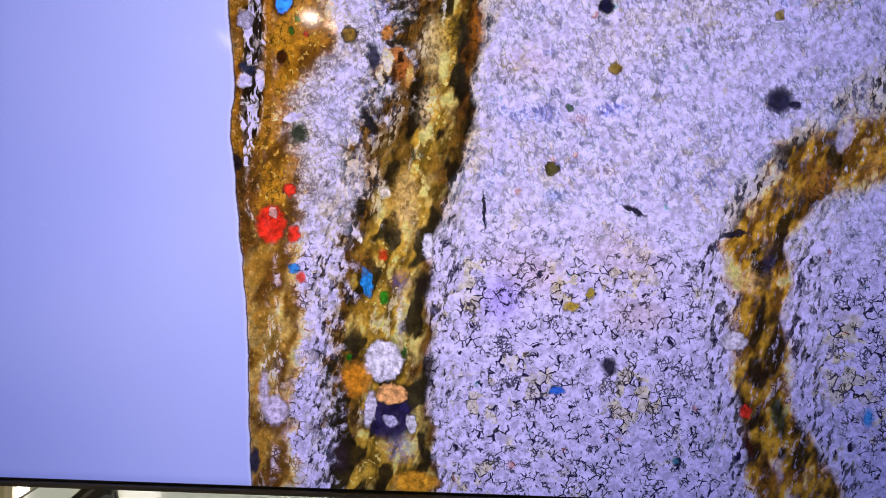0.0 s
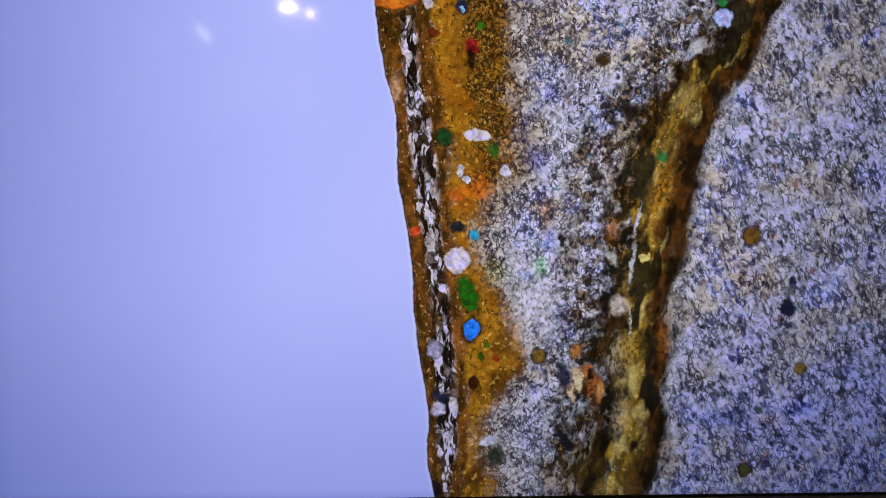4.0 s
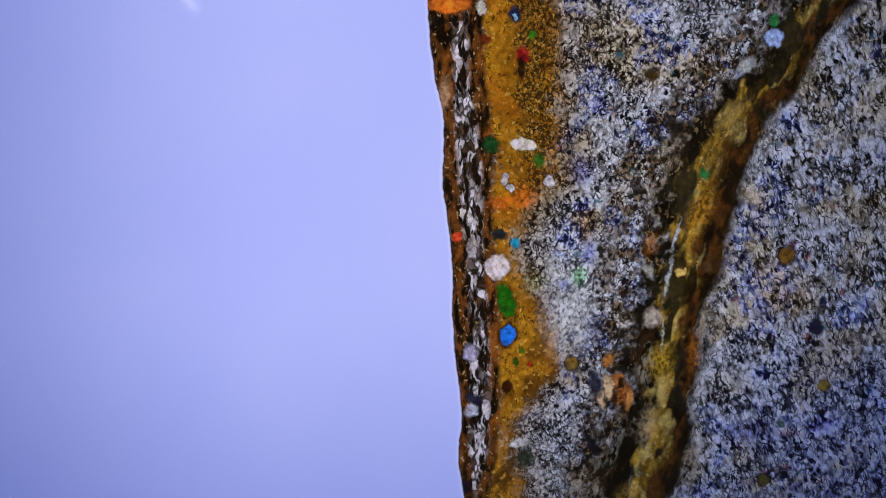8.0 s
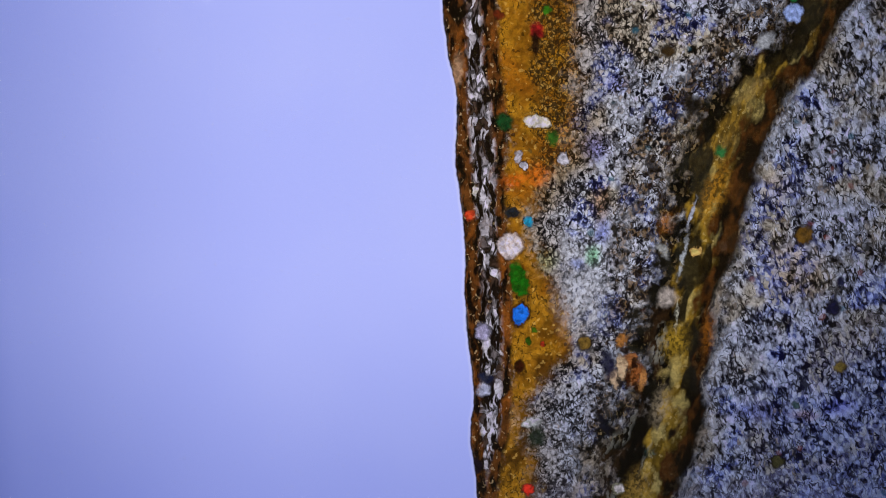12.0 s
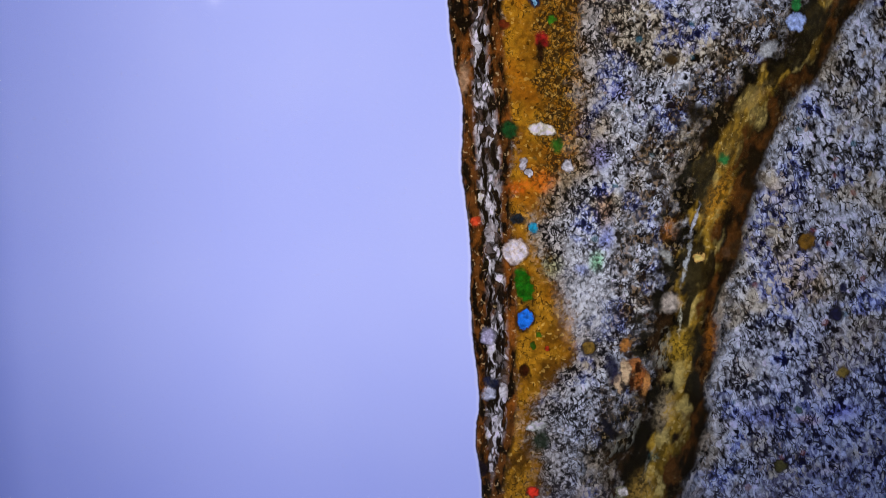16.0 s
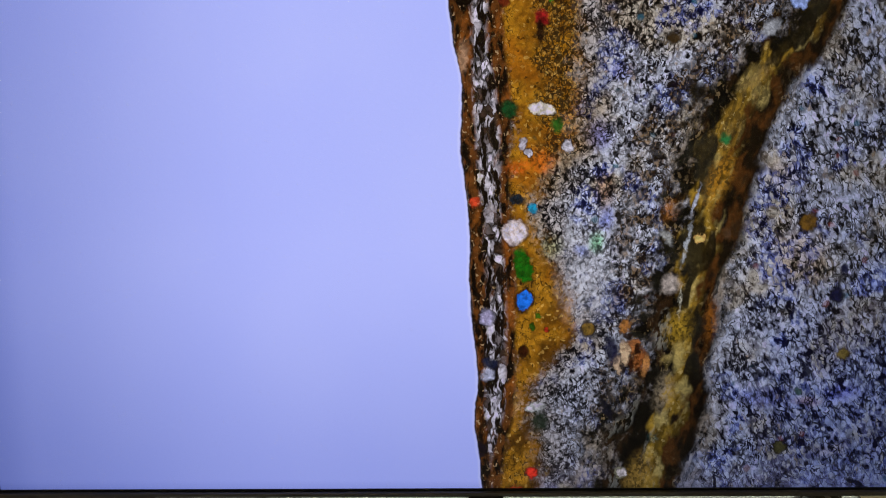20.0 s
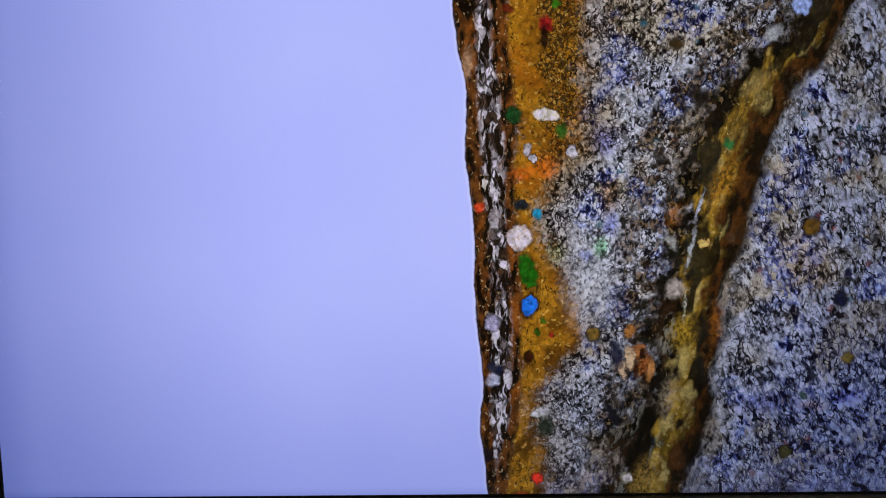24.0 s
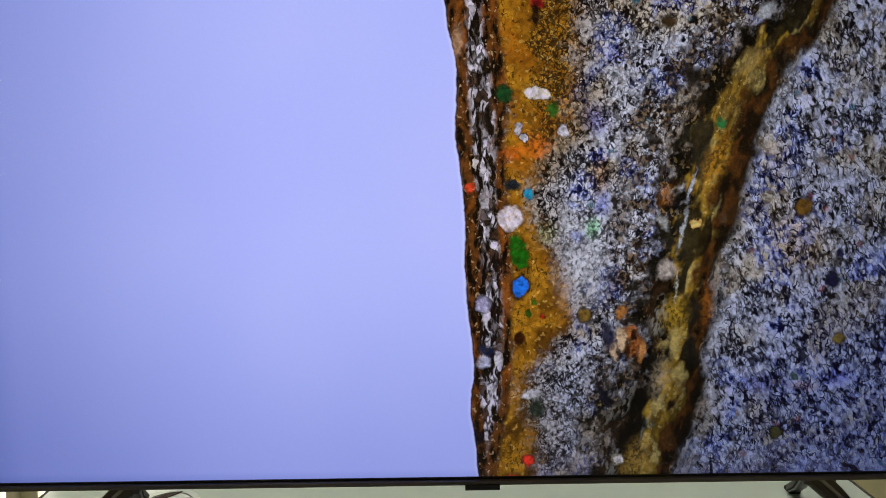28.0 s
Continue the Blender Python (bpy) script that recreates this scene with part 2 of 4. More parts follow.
    blurred = g.mix(g.step(g.noise(g.mapped(tilt, (0.4, 0.0, 2.2)), 30.0, 2.0), 0.56, 0.66, 0.0, 0.7), g.mix(tinge, lin("8c8ab4"), lin("c0bce0")), lin("9c9468"))
    pic = g.mix(g.sum("MULTIPLY", paleness, 0.22), pic, blurred)
    # lower part: larger pale grains, thin cracks that break off, dark crumbs
    tone3, tinge3, e3 = crystals(warp, 84.0)
    fine_tone, fine_tinge, e5 = crystals(rough, 170.0)
    pale = g.mix(tone3, lin("8c88a8"), lin("b4aed0"))
    pale = g.mix(g.step(fine_tone, 0.1, 0.9, 0.0, 0.5), pale, lin("bcb6dc"))
    pale = g.mix(g.sum("MULTIPLY", g.step(big2, 0.47, 0.60, 0.0, 0.8), g.step(tinge3, 0.3, 0.8)), pale, lin("a4966c"))
    crack = g.sum("MULTIPLY", g.step(e3, 0.10, 0.03), g.step(g.noise(tilt, 70.0, 2.0), 0.48, 0.56))
    crumb = g.sum("MULTIPLY", g.step(e5, 0.20, 0.06), g.step(broken, 0.50, 0.60, 0.0, 0.9))
    squiggle = g.sum("MULTIPLY", g.step(curl_a, 0.030, 0.010), g.step(mid, 0.50, 0.60, 0.0, 0.95))
    low = g.mix(g.sum("MAXIMUM", crack, g.sum("MAXIMUM", crumb, squiggle)), pale, lin("0e0a2c"))
    low = g.mix(g.step(worms, 0.36, 0.30, 0.0, 0.8), low, lin("1c1840"))
    pic = g.mix(lower, pic, low)
    seam = g.sum("MULTIPLY", g.step(e3, 0.20, 0.04), g.sum("MULTIPLY", paleness, g.sum("MULTIPLY_ADD", lower, -0.45, 0.50)))      # soft seams that show while the picture is brightened
    pic = g.mix(seam, pic, lin("56527e"))

    # stray coloured crumbs
    tilt, rough, flat = gate(tilt), gate(rough), gate(flat)
    crumbs = g.cells(rough, 46.0)
    hue = g.put("ShaderNodeSeparateColor", ((0, crumbs.outputs["Color"]),))
    dye = g.mix(g.step(hue.outputs[1], 0.30, 0.34), lin("7a3a34"), lin("1c5a70"))
    dye = g.mix(g.step(hue.outputs[1], 0.55, 0.59), dye, lin("6e5420"))
    dye = g.mix(g.step(hue.outputs[1], 0.80, 0.84), dye, lin("12122a"))
    at = g.sum("MULTIPLY", g.step(crumbs.outputs["Distance"], 0.24, 0.12), g.step(hue.outputs[0], 0.78, 0.82, 0.0, 0.6))
    pic = g.mix(at, pic, dye)

    # dark flow threads beside the veins
    tilt, rough, flat = gate(tilt), gate(rough), gate(flat)
    la, lb = g.curve(height(flat), LODE_A), g.curve(height(flat), LODE_B)
    thread = drawn_out(rough, 14, 0.34)
    along = g.noise(thread, 34.0, 4.0, 0.65)
    strands = g.noise(thread, 200.0, 2.0, 0.55)
    drawn = g.mix(g.step(strands, 0.42, 0.56), g.mix(lower, lin("0c0806"), lin("120e2e")), g.mix(lower, g.mix(warm, lin("a09894"), lin("8c7860")), lin("a8a2c0")))
    near = g.sum("MAXIMUM", between(x, g.sum("SUBTRACT", va, g.step(height(flat), 0.30, 0.12, -0.01, 0.034)), g.sum("ADD", vb, g.step(height(flat), 0.16, -0.04, 0.004, 0.034)), 0.016),
                 between(x, g.sum("SUBTRACT", la, 0.034), g.sum("ADD", lb, 0.040), 0.016))
    pic = g.mix(g.sum("MULTIPLY", near, g.step(along, 0.35, 0.60, 0.25, 0.9)), pic, drawn)

    tilt, rough, flat = gate(tilt), gate(rough), gate(flat)
    # the ochre body of both veins, out of focus: dark rims, golden core with black blots, a rusty right flank
    calm = drawn_out(flat, 16, 0.5)
    clouds = g.noise(calm, 24.0, 2.0, 0.5)
    blots = g.noise(g.mapped(calm, (0.7, 0.0, 0.3)), 34.0, 2.5, 0.55)
    dabs = g.noise(g.mapped(calm, (0.2, 0.0, 0.9)), 75.0, 2.0, 0.5)
    speck = g.put("ShaderNodeSeparateColor", ((0, g.cells(rough, 300.0).outputs["Color"]),))
    xv = g.sum("ADD", x, g.sum("MULTIPLY_ADD", clouds, 0.05, -0.025))
    span = g.sum("DIVIDE", g.sum("SUBTRACT", xv, va), g.sum("SUBTRACT", vb, va))
    span = g.sum("MULTIPLY_ADD", g.sum("SUBTRACT", dabs, 0.5), 0.5, span)
    gold = g.mix(g.step(dabs, 0.38, 0.62), lin("56400f"), lin("a27e2a"))
    gold = g.mix(g.step(g.noise(calm, 46.0, 3.0), 0.48, 0.60, 0.0, 0.75), gold, lin("b29c5c"))
    gold = g.mix(g.step(big, 0.52, 0.62, 0.0, 0.55), gold, lin("7a5a20"))
    gold = g.mix(g.sum("MULTIPLY", g.step(zf, 0.32, 0.46), g.step(strands, 0.40, 0.60, 0.65, 0.0)), gold, lin("2c2010"))
    gold = g.mix(g.step(speck.outputs[0], 0.88, 0.97, 0.0, 0.45), gold, lin("c8ac6c"))
    rust = g.mix(g.step(dabs, 0.42, 0.60), lin("140b05"), lin("4e2c0e"))
    rim = g.mix(g.step(dabs, 0.48, 0.66), lin("080604"), lin("2c1c0e"))
    rim = g.mix(g.sum("MULTIPLY", g.step(worms, 0.54, 0.62), g.step(clouds, 0.46, 0.60, 0.0, 0.7)), rim, lin("86704e"))
    rim = g.mix(g.sum("MULTIPLY", paleness, 0.7), rim, g.mix(g.step(strands, 0.40, 0.56), lin("34210c"), lin("6a4818")))
    core = g.sum("MULTIPLY", g.step(span, 0.34, 0.50), g.step(span, 0.76, 0.60))
    core = g.sum("MAXIMUM", core, g.sum("MULTIPLY", g.sum("MULTIPLY", paleness, g.step(zf, 0.14, -0.06)), between(span, 0.16, 0.88, 0.12)))
    flank = g.sum("MULTIPLY", g.step(span, 0.60, 0.74), g.step(span, 1.02, 0.88, 0.0, 0.85))
    fill = g.mix(core, g.mix(flank, rim, rust), gold)
    fill = g.mix(g.step(blots, 0.50, 0.43, 0.0, 0.94), fill, g.mix(g.step(clouds, 0.4, 0.6), lin("0a0705"), lin("1c1a14")))
    fill = g.mix(g.sum("MULTIPLY", g.sum("MULTIPLY", g.step(blots, 0.58, 0.68, 0.0, 0.5), g.step(strands, 0.44, 0.56)), g.step(zf, 0.36, 0.20)), fill, lin("8e8a7c"))
    halo_left = g.sum("MULTIPLY", between(xv, g.sum("SUBTRACT", va, 0.044), g.sum("ADD", va, 0.02), 0.026), g.step(g.noise(rough, 52.0, 3.0, 0.6), 0.44, 0.56, 0.05, 0.92))
    pic = g.mix(g.sum("MULTIPLY", halo_left, g.step(zf, 0.02, 0.16, 0.25, 1.0)), pic, g.mix(g.step(worms, 0.50, 0.60), lin("180f08"), lin("6a5236")))
    ragged = g.sum("MULTIPLY_ADD", g.sum("SUBTRACT", broken, 0.5), 0.12, g.sum("ADD", g.sum("SUBTRACT", xv, va), g.step(zf, 0.22, 0.36, 0.0, -0.022)))
    pic = g.mix(g.sum("MULTIPLY", g.step(ragged, -0.022, 0.010), g.step(g.sum("SUBTRACT", vb, xv), -0.008, 0.008)), pic, fill)

    calm = gate(calm)
    lode = g.sum("MULTIPLY", between(xv, la, lb, 0.010), g.step(z, 0.10, 0.04))
    arm_z = g.sum("MULTIPLY_ADD", g.sum("SUBTRACT", xf, 0.62), 0.30, 0.040)
    arm = g.sum("MULTIPLY", between(z, g.sum("SUBTRACT", arm_z, 0.034), g.sum("ADD", arm_z, 0.048), 0.014), g.step(xv, 0.60, 0.64))
    ore = g.mix(g.step(dabs, 0.40, 0.60), lin("5a3a10"), lin("a87c24"))
    ore = g.mix(g.step(g.noise(calm, 46.0, 3.0), 0.54, 0.64, 0.0, 0.8), ore, lin("b48a5c"))
    ore = g.mix(g.step(blots, 0.52, 0.42, 0.0, 0.95), ore, lin("120b0a"))
    ore = g.mix(g.step(clouds, 0.58, 0.66, 0.0, 0.7), ore, lin("8a84a8"))
    pic = g.mix(g.sum("MULTIPLY", g.sum("MAXIMUM", lode, arm), g.step(strands, 0.36, 0.48, 0.45, 1.0)), pic, ore)

    # coat at the section's edge: brown skin, pale streak, dark seam, ochre ground
    tilt, rough, silk, flat = gate(tilt), gate(rough), gate(silk), gate(flat)
    level = height(flat)
    oa, ob = g.curve(level, OCHRE_A), g.curve(level, OCHRE_B)
    beads, bead_tint, bead_rim = crystals(rough, 300.0)
    ochre = g.mix(g.step(mid, 0.34, 0.66), lin("7c4e0e"), lin("aa761a"))
    ochre = g.mix(g.step(big2, 0.50, 0.62, 0.0, 0.6), ochre, lin("96560e"))
    ochre = g.mix(g.sum("MULTIPLY", g.step(blots, 0.53, 0.44, 0.0, 0.8), g.step(level, 0.34, 0.12, 0.15, 1.0)), ochre, lin("341c08"))
    ochre = g.mix(g.step(beads, 0.0, 0.4, 0.35, 0.0), ochre, lin("6a400a"))
    ochre = g.mix(g.step(speck.outputs[0], 0.90, 0.99, 0.0, 0.45), ochre, lin("d8ac58"))
    ochre = g.mix(g.step(speck.outputs[1], 0.93, 0.98, 0.0, 0.7), ochre, lin("241204"))
    ochre = g.mix(g.sum("MULTIPLY", g.step(curl_a, 0.040, 0.012), g.step(mid, 0.50, 0.60, 0.0, 0.8)), ochre, lin("2a170a"))
    aged = g.mix(g.step(blots, 0.40, 0.58), lin("5c3a10"), g.mix(g.step(dabs, 0.45, 0.6), lin("9c7630"), lin("a8925a")))
    ochre = g.mix(g.step(lower, 0.0, 1.0, 0.0, 0.6), ochre, aged)
    granular = g.mix(g.step(beads, 0.4, 1.0, 0.0, 0.6), ochre, lin("b08c48"))
    granular = g.mix(g.sum("MAXIMUM", g.step(bead_rim, 0.16, 0.05, 0.0, 0.6), g.sum("MAXIMUM", g.step(curl_a, 0.06, 0.02, 0.0, 0.9), g.step(worms, 0.50, 0.42, 0.0, 0.9))), granular, lin("1c1008"))
    bare = g.sum("MULTIPLY", g.step(g.sum("ADD", g.sum("SUBTRACT", x, oa), g.sum("MULTIPLY_ADD", mid, 0.06, -0.03)), 0.032, 0.044), g.step(zf, 0.22, 0.32))
    ochre = g.mix(bare, ochre, granular)
    xo = g.sum("ADD", x, g.sum("MULTIPLY_ADD", mid, 0.06, -0.03))
    dusk = g.sum("MULTIPLY", g.step(g.sum("SUBTRACT", xo, ob), 0.06, 0.0, 0.0, 0.6), g.step(lower, 0.6, 0.0))
    pic = g.mix(dusk, pic, lin("c09c60"), "MULTIPLY")
    cover = g.sum("MULTIPLY", between(xo, oa, ob, 0.010), g.step(g.sum("SUBTRACT", ob, xo), 0.02, 0.0, 1.0, 0.7))
    pic = g.mix(cover, pic, ochre)
    rough, silk, flat = gate(rough), gate(silk), gate(flat)
    level = height(flat)
    edge, sa, sb = g.curve(level, EDGE), g.curve(level, STREAK_A), g.curve(level, STREAK_B)
    silt = g.noise(drawn_out(silk, -3, 0.35), 130.0, 2.5, 0.55)
    skin = g.mix(g.step(silt, 0.42, 0.60), lin("100804"), lin("5c3414"))
    skin = g.mix(g.step(along, 0.52, 0.66, 0.0, 0.7), skin, lin("8a4c18"))
    skin = g.mix(g.step(worms, 0.62, 0.70, 0.0, 0.6), skin, lin("c0a078"))
    skin = g.mix(g.step(mid, 0.44, 0.36, 0.0, 0.85), skin, lin("0c0705"))
    skin = g.mix(g.sum("MAXIMUM", g.step(lower, 0.2, 1.0, 0.0, 0.75), g.sum("MULTIPLY", paleness, 0.6)), skin, ochre)
    pic = g.mix(between(xr, edge, g.sum("ADD", oa, 0.005), 0.004), pic, skin)
    rough, silk = gate(rough), gate(silk)
    flecks, fleck_tint, fleck_rim = crystals(drawn_out(warp, -3, 0.5), 150.0)
    streak = g.mix(g.step(flecks, 0.1, 0.8), lin("3c2c24"), lin("ccc6d4"))
    streak = g.mix(g.sum("MAXIMUM", g.sum("MULTIPLY", g.step(fleck_rim, 0.20, 0.06), g.step(mid, 0.44, 0.56, 0.2, 0.9)), g.step(silt, 0.53, 0.43)), streak, lin("140c08"))
    streak_at = g.sum("MULTIPLY", between(xr, g.sum("ADD", sa, 0.002), g.sum("SUBTRACT", sb, 0.003), 0.004), g.step(along, 0.34, 0.48, 0.25, 1.0))
    pic = g.mix(g.sum("MULTIPLY", streak_at, g.step(lower, 1.0, 0.3, 0.35, 1.0)), pic, streak)
    pic = g.mix(between(xr, edge, g.sum("ADD", edge, 0.0016), 0.0012), pic, lin("140a08"))

    # single grains and soft stains, in the order in which they lie
    rough, tilt = gate(rough), gate(tilt)
    mottle = g.step(worms, 0.36, 0.58, 0.2, 0.8)
    patchy = g.step(g.noise(rough, 170.0, 2.0, 0.6), 0.32, 0.62, 0.55, 1.08)
    count, place = 0, rough
    lump = shift(g.noise(tilt, 120.0, 2.0, 0.6, True), 0.011, flat)

    def grain(gx, gz, rx, rz, turn, code, soft, outline=0.0, share=None):
        nonlocal pic, count, place, patchy
        if count % 6 == 0:      # keeps the long chain of grains in order, which bounds the memory that it takes
            place = g.put("ShaderNodeVectorMath", ((0, pic), (1, (1e-7, 0.0, 1e-7)), (2, lump)), operation="MULTIPLY_ADD").outputs[0]
            patchy = g.sum("MULTIPLY_ADD", pic, 1e-7, patchy)
        count += 1
        local = g.mapped(place, (gx, 0.1373, gz), (0, turn, 0), (rx, 1.0, rz), "TEXTURE")
        d = g.put("ShaderNodeVectorMath", ((0, local), ), operation="LENGTH").outputs["Value"]
        if soft >= 2.0:      # a stain: it dyes what lies there
            base = lin(code)
            top = max(base[:3])
            fac = g.step(d, 1.3, 0.2, 0.0, 0.5)
            if share is not None:
                fac = g.sum("MULTIPLY", fac, share)
            pic = g.mix(fac, pic, tuple(c / top for c in base[:3]) + (1,), "MULTIPLY")
            return
        if soft >= 0.6:
            fac = g.sum("MULTIPLY", g.step(d, 1.3, 0.1), mottle)
            if share is not None:
                fac = g.sum("MULTIPLY", fac, g.sum("MULTIPLY", share, 0.7))
            pic = g.mix(fac, pic, lin(code))
            return
        if outline:
            pic = g.mix(g.step(d, 1.5, 1.2, 0.0, outline), pic, lin("1a120a"))
        if rx < 0.03 and soft < 0.4:      # a faint dark seam round a grain
            pic = g.mix(g.step(d, 1.35, 1.05, 0.0, 0.55), pic, lin("1a120a"))
        tinted = g.put("ShaderNodeVectorMath", ((0, lin(code)[:3]),), operation="SCALE")
        g.plug(tinted.inputs["Scale"], patchy)
        pic = g.mix(g.step(d, 1.0 + soft, 1.0 - soft, 0.0, 0.94), pic, tinted.outputs[0])

    grain(0.118, 0.265, 0.0340, 0.0600, 0, "b6b8c8", 0.90)
    grain(0.130, 0.435, 0.0198, 0.0198, 0, "302e8c", 2.00)
    grain(0.076, 0.304, 0.0150, 0.0163, 0, "3a421e", 2.00)
    grain(0.113, 0.299, 0.0121, 0.0082, 10, "10162c", 2.00)
    grain(0.131, 0.309, 0.0102, 0.0150, 0, "12461a", 2.00)
    grain(0.142, 0.338, 0.0107, 0.0174, 0, "182c78", 2.00)
    grain(0.154, 0.508, 0.0172, 0.0128, 0, "46488c", 2.00)
    grain(0.138, 0.371, 0.0134, 0.0264, 0, "aa784b", 2.00)
    grain(0.377, 0.296, 0.0402, 0.0476, 0, "78685a", 2.00)
    grain(0.316, 0.172, 0.0345, 0.0256, 0, "827864", 2.00)
    grain(0.436, 0.122, 0.0276, 0.0144, 0, "1c1c46", 2.00)
    grain(0.351, 0.390, 0.0264, 0.0198, 0, "807064", 2.00)
    grain(0.427, 0.050, 0.0308, 0.0102, -10, "786450", 2.00)
    grain(0.339, 0.115, 0.0420, 0.0158, 0, "6468aa", 2.00)
    grain(0.395, 0.111, 0.0210, 0.0072, 5, "8c5a5a", 2.00)
    grain(0.033, 0.321, 0.0147, 0.0143, 0, "decbd0", 0.20)
    grain(0.043, 0.280, 0.0100, 0.0211, -14, "0c5c0e", 0.15)
    grain(0.045, 0.239, 0.0095, 0.0124, 20, "186cde", 0.12, 0.50)
    grain(0.025, 0.465, 0.0099, 0.0096, 0, "0a3e1c", 0.25)
    grain(0.063, 0.465, 0.0145, 0.0065, 8, "e4dacd", 0.20)
    grain(0.061, 0.404, 0.0211, 0.0158, 0, "ce6818", 0.70)
    grain(0.036, 0.397, 0.0161, 0.0099, -8, "c45a14", 0.70)
    grain(0.035, 0.360, 0.0106, 0.0059, 20, "061a28", 0.25)
    grain(0.053, 0.350, 0.0054, 0.0054, 0, "148cb6", 0.25)
    grain(0.041, 0.424, 0.0053, 0.0078, 0, "aca6b6", 0.25)
    grain(0.048, 0.415, 0.0040, 0.0046, 0, "bebacd", 0.20, 0.50)
    grain(0.094, 0.422, 0.0059, 0.0072, 0, "bab6c6", 0.25)
    grain(0.124, 0.203, 0.0075, 0.0084, 0, "785c26", 0.15, 0.75)
    grain(0.044, 0.175, 0.0062, 0.0070, 0, "2e0e05", 0.25)
    grain(0.062, 0.220, 0.0034, 0.0042, 0, "3a600e", 0.25)
    grain(0.055, 0.206, 0.0034, 0.0042, 0, "28540e", 0.25)
    grain(0.073, 0.202, 0.0027, 0.0035, 0, "be321e", 0.25)
    grain(-0.015, 0.357, 0.0060, 0.0053, 0, "cd4224", 0.50)
    grain(0.382, 0.333, 0.0095, 0.0101, 0, "704e18", 0.20, 0.60)
    grain(0.423, 0.245, 0.0076, 0.0110, 0, "0a0e2a", 0.30)
    grain(0.221, 0.258, 0.0095, 0.0104, 0, "baaca4", 0.55)
    grain(0.253, 0.312, 0.0068, 0.0060, 0, "d8ac64", 0.25)
    grain(0.187, 0.164, 0.0109, 0.0170, 0, "a85c28", 0.60)
    grain(0.178, 0.182, 0.0083, 0.0084, 0, "aa6838", 0.30)
    grain(0.168, 0.174, 0.0061, 0.0140, -10, "ceac88", 0.30)
    grain(0.160, 0.159, 0.0048, 0.0114, -14, "c8a888", 0.30)
    grain(0.167, 0.206, 0.0068, 0.0090, 0, "a86c30", 0.30)
    grain(0.183, 0.178, 0.0041, 0.0050, 0, "281006", 0.25)
    grain(0.177, 0.158, 0.0034, 0.0112, -10, "3c1e0e", 0.40)
    grain(0.194, 0.158, 0.0041, 0.0128, 6, "c48448", 0.40)
    grain(0.172, 0.194, 0.0054, 0.0035, 30, "281a14", 0.40)
    grain(0.166, 0.153, 0.0028, 0.0064, -20, "1e1618", 0.40)
    grain(0.152, 0.178, 0.0083, 0.0185, -12, "1a1a34", 0.40)
    grain(0.057, 0.020, 0.0063, 0.0074, 0, "c43a2c", 0.30)
    grain(0.213, 0.545, 0.0059, 0.0069, 0, "402e18", 0.20, 0.60)
    grain(0.243, 0.485, 0.0086, 0.0102, 0, "1a140e", 0.35)
    grain(0.278, 0.430, 0.0059, 0.0059, 0, "1c6836", 0.50)
    grain(0.285, 0.364, 0.0101, 0.0158, 0, "0a0805", 0.50)
    grain(0.229, 0.339, 0.0067, 0.0095, 0, "0c0a0a", 0.50)
    grain(0.214, 0.314, 0.0109, 0.0048, 50, "969696", 0.50)
    grain(0.246, 0.357, 0.0020, 0.0172, 14, "b0b2c4", 0.50)
    grain(0.238, 0.307, 0.0027, 0.0286, 12, "bec3cd", 0.60)
    grain(0.233, 0.235, 0.0020, 0.0235, 2, "cdc8b4", 0.60)
    grain(0.206, 0.065, 0.0070, 0.0072, 0, "285450", 0.60)
    grain(0.168, 0.020, 0.0064, 0.0066, 0, "c4bc96", 0.40)
    grain(0.232, 0.204, 0.0177, 0.0248, 6, "ba922e", 0.80)
    grain(0.271, 0.214, 0.0095, 0.0308, 4, "8e5216", 0.80)
    grain(0.218, 0.123, 0.0140, 0.0288, 10, "a08c6e", 0.90)
    grain(0.190, 0.014, 0.0199, 0.0370, 14, "b0883c", 0.80)
    grain(0.274, 0.384, 0.0147, 0.0402, 20, "b07a22", 0.70)
    grain(0.311, 0.501, 0.0286, 0.0090, -48, "80683c", 0.90)
    grain(0.216, 0.347, 0.0107, 0.0147, 0, "965a1e", 0.80)
    grain(0.355, 0.588, 0.0107, 0.0102, 0, "a8bcf4", 0.25)
    grain(0.355, 0.608, 0.0054, 0.0064, 0, "287c3e", 0.40)
    grain(0.324, 0.557, 0.0068, 0.0117, 50, "b4b4b8", 0.50)
    grain(-0.024, 0.625, 0.0234, 0.0101, 0, "e87422", 0.30)
    grain(0.013, 0.621, 0.0058, 0.0088, 0, "c0bab4", 0.25)
    grain(0.052, 0.614, 0.0066, 0.0077, 0, "0e2248", 0.25)
    grain(0.052, 0.611, 0.0026, 0.0038, 0, "82b4dc", 0.25)
    grain(0.017, 0.585, 0.0052, 0.0058, 0, "5c200e", 0.25)
    grain(0.061, 0.568, 0.0078, 0.0083, 0, "96161c", 0.40)
    grain(0.059, 0.555, 0.0053, 0.0128, 0, "1e0e08", 0.50)
    grain(0.073, 0.591, 0.0046, 0.0050, 0, "326e14", 0.25)
    grain(0.080, 0.446, 0.0067, 0.0079, 0, "245418", 0.40)
    grain(-0.029, 0.524, 0.0059, 0.0169, 6, "a07c62", 0.50)
    grain(0.001, 0.218, 0.0082, 0.0091, 0, "9e9cba", 0.50)
    grain(0.002, 0.147, 0.0076, 0.0078, 0, "b0b2ce", 0.40)
    grain(0.005, 0.160, 0.0090, 0.0063, 20, "141a34", 0.30)
    grain(0.061, 0.105, 0.0110, 0.0058, -10, "cdcdcd", 0.30)
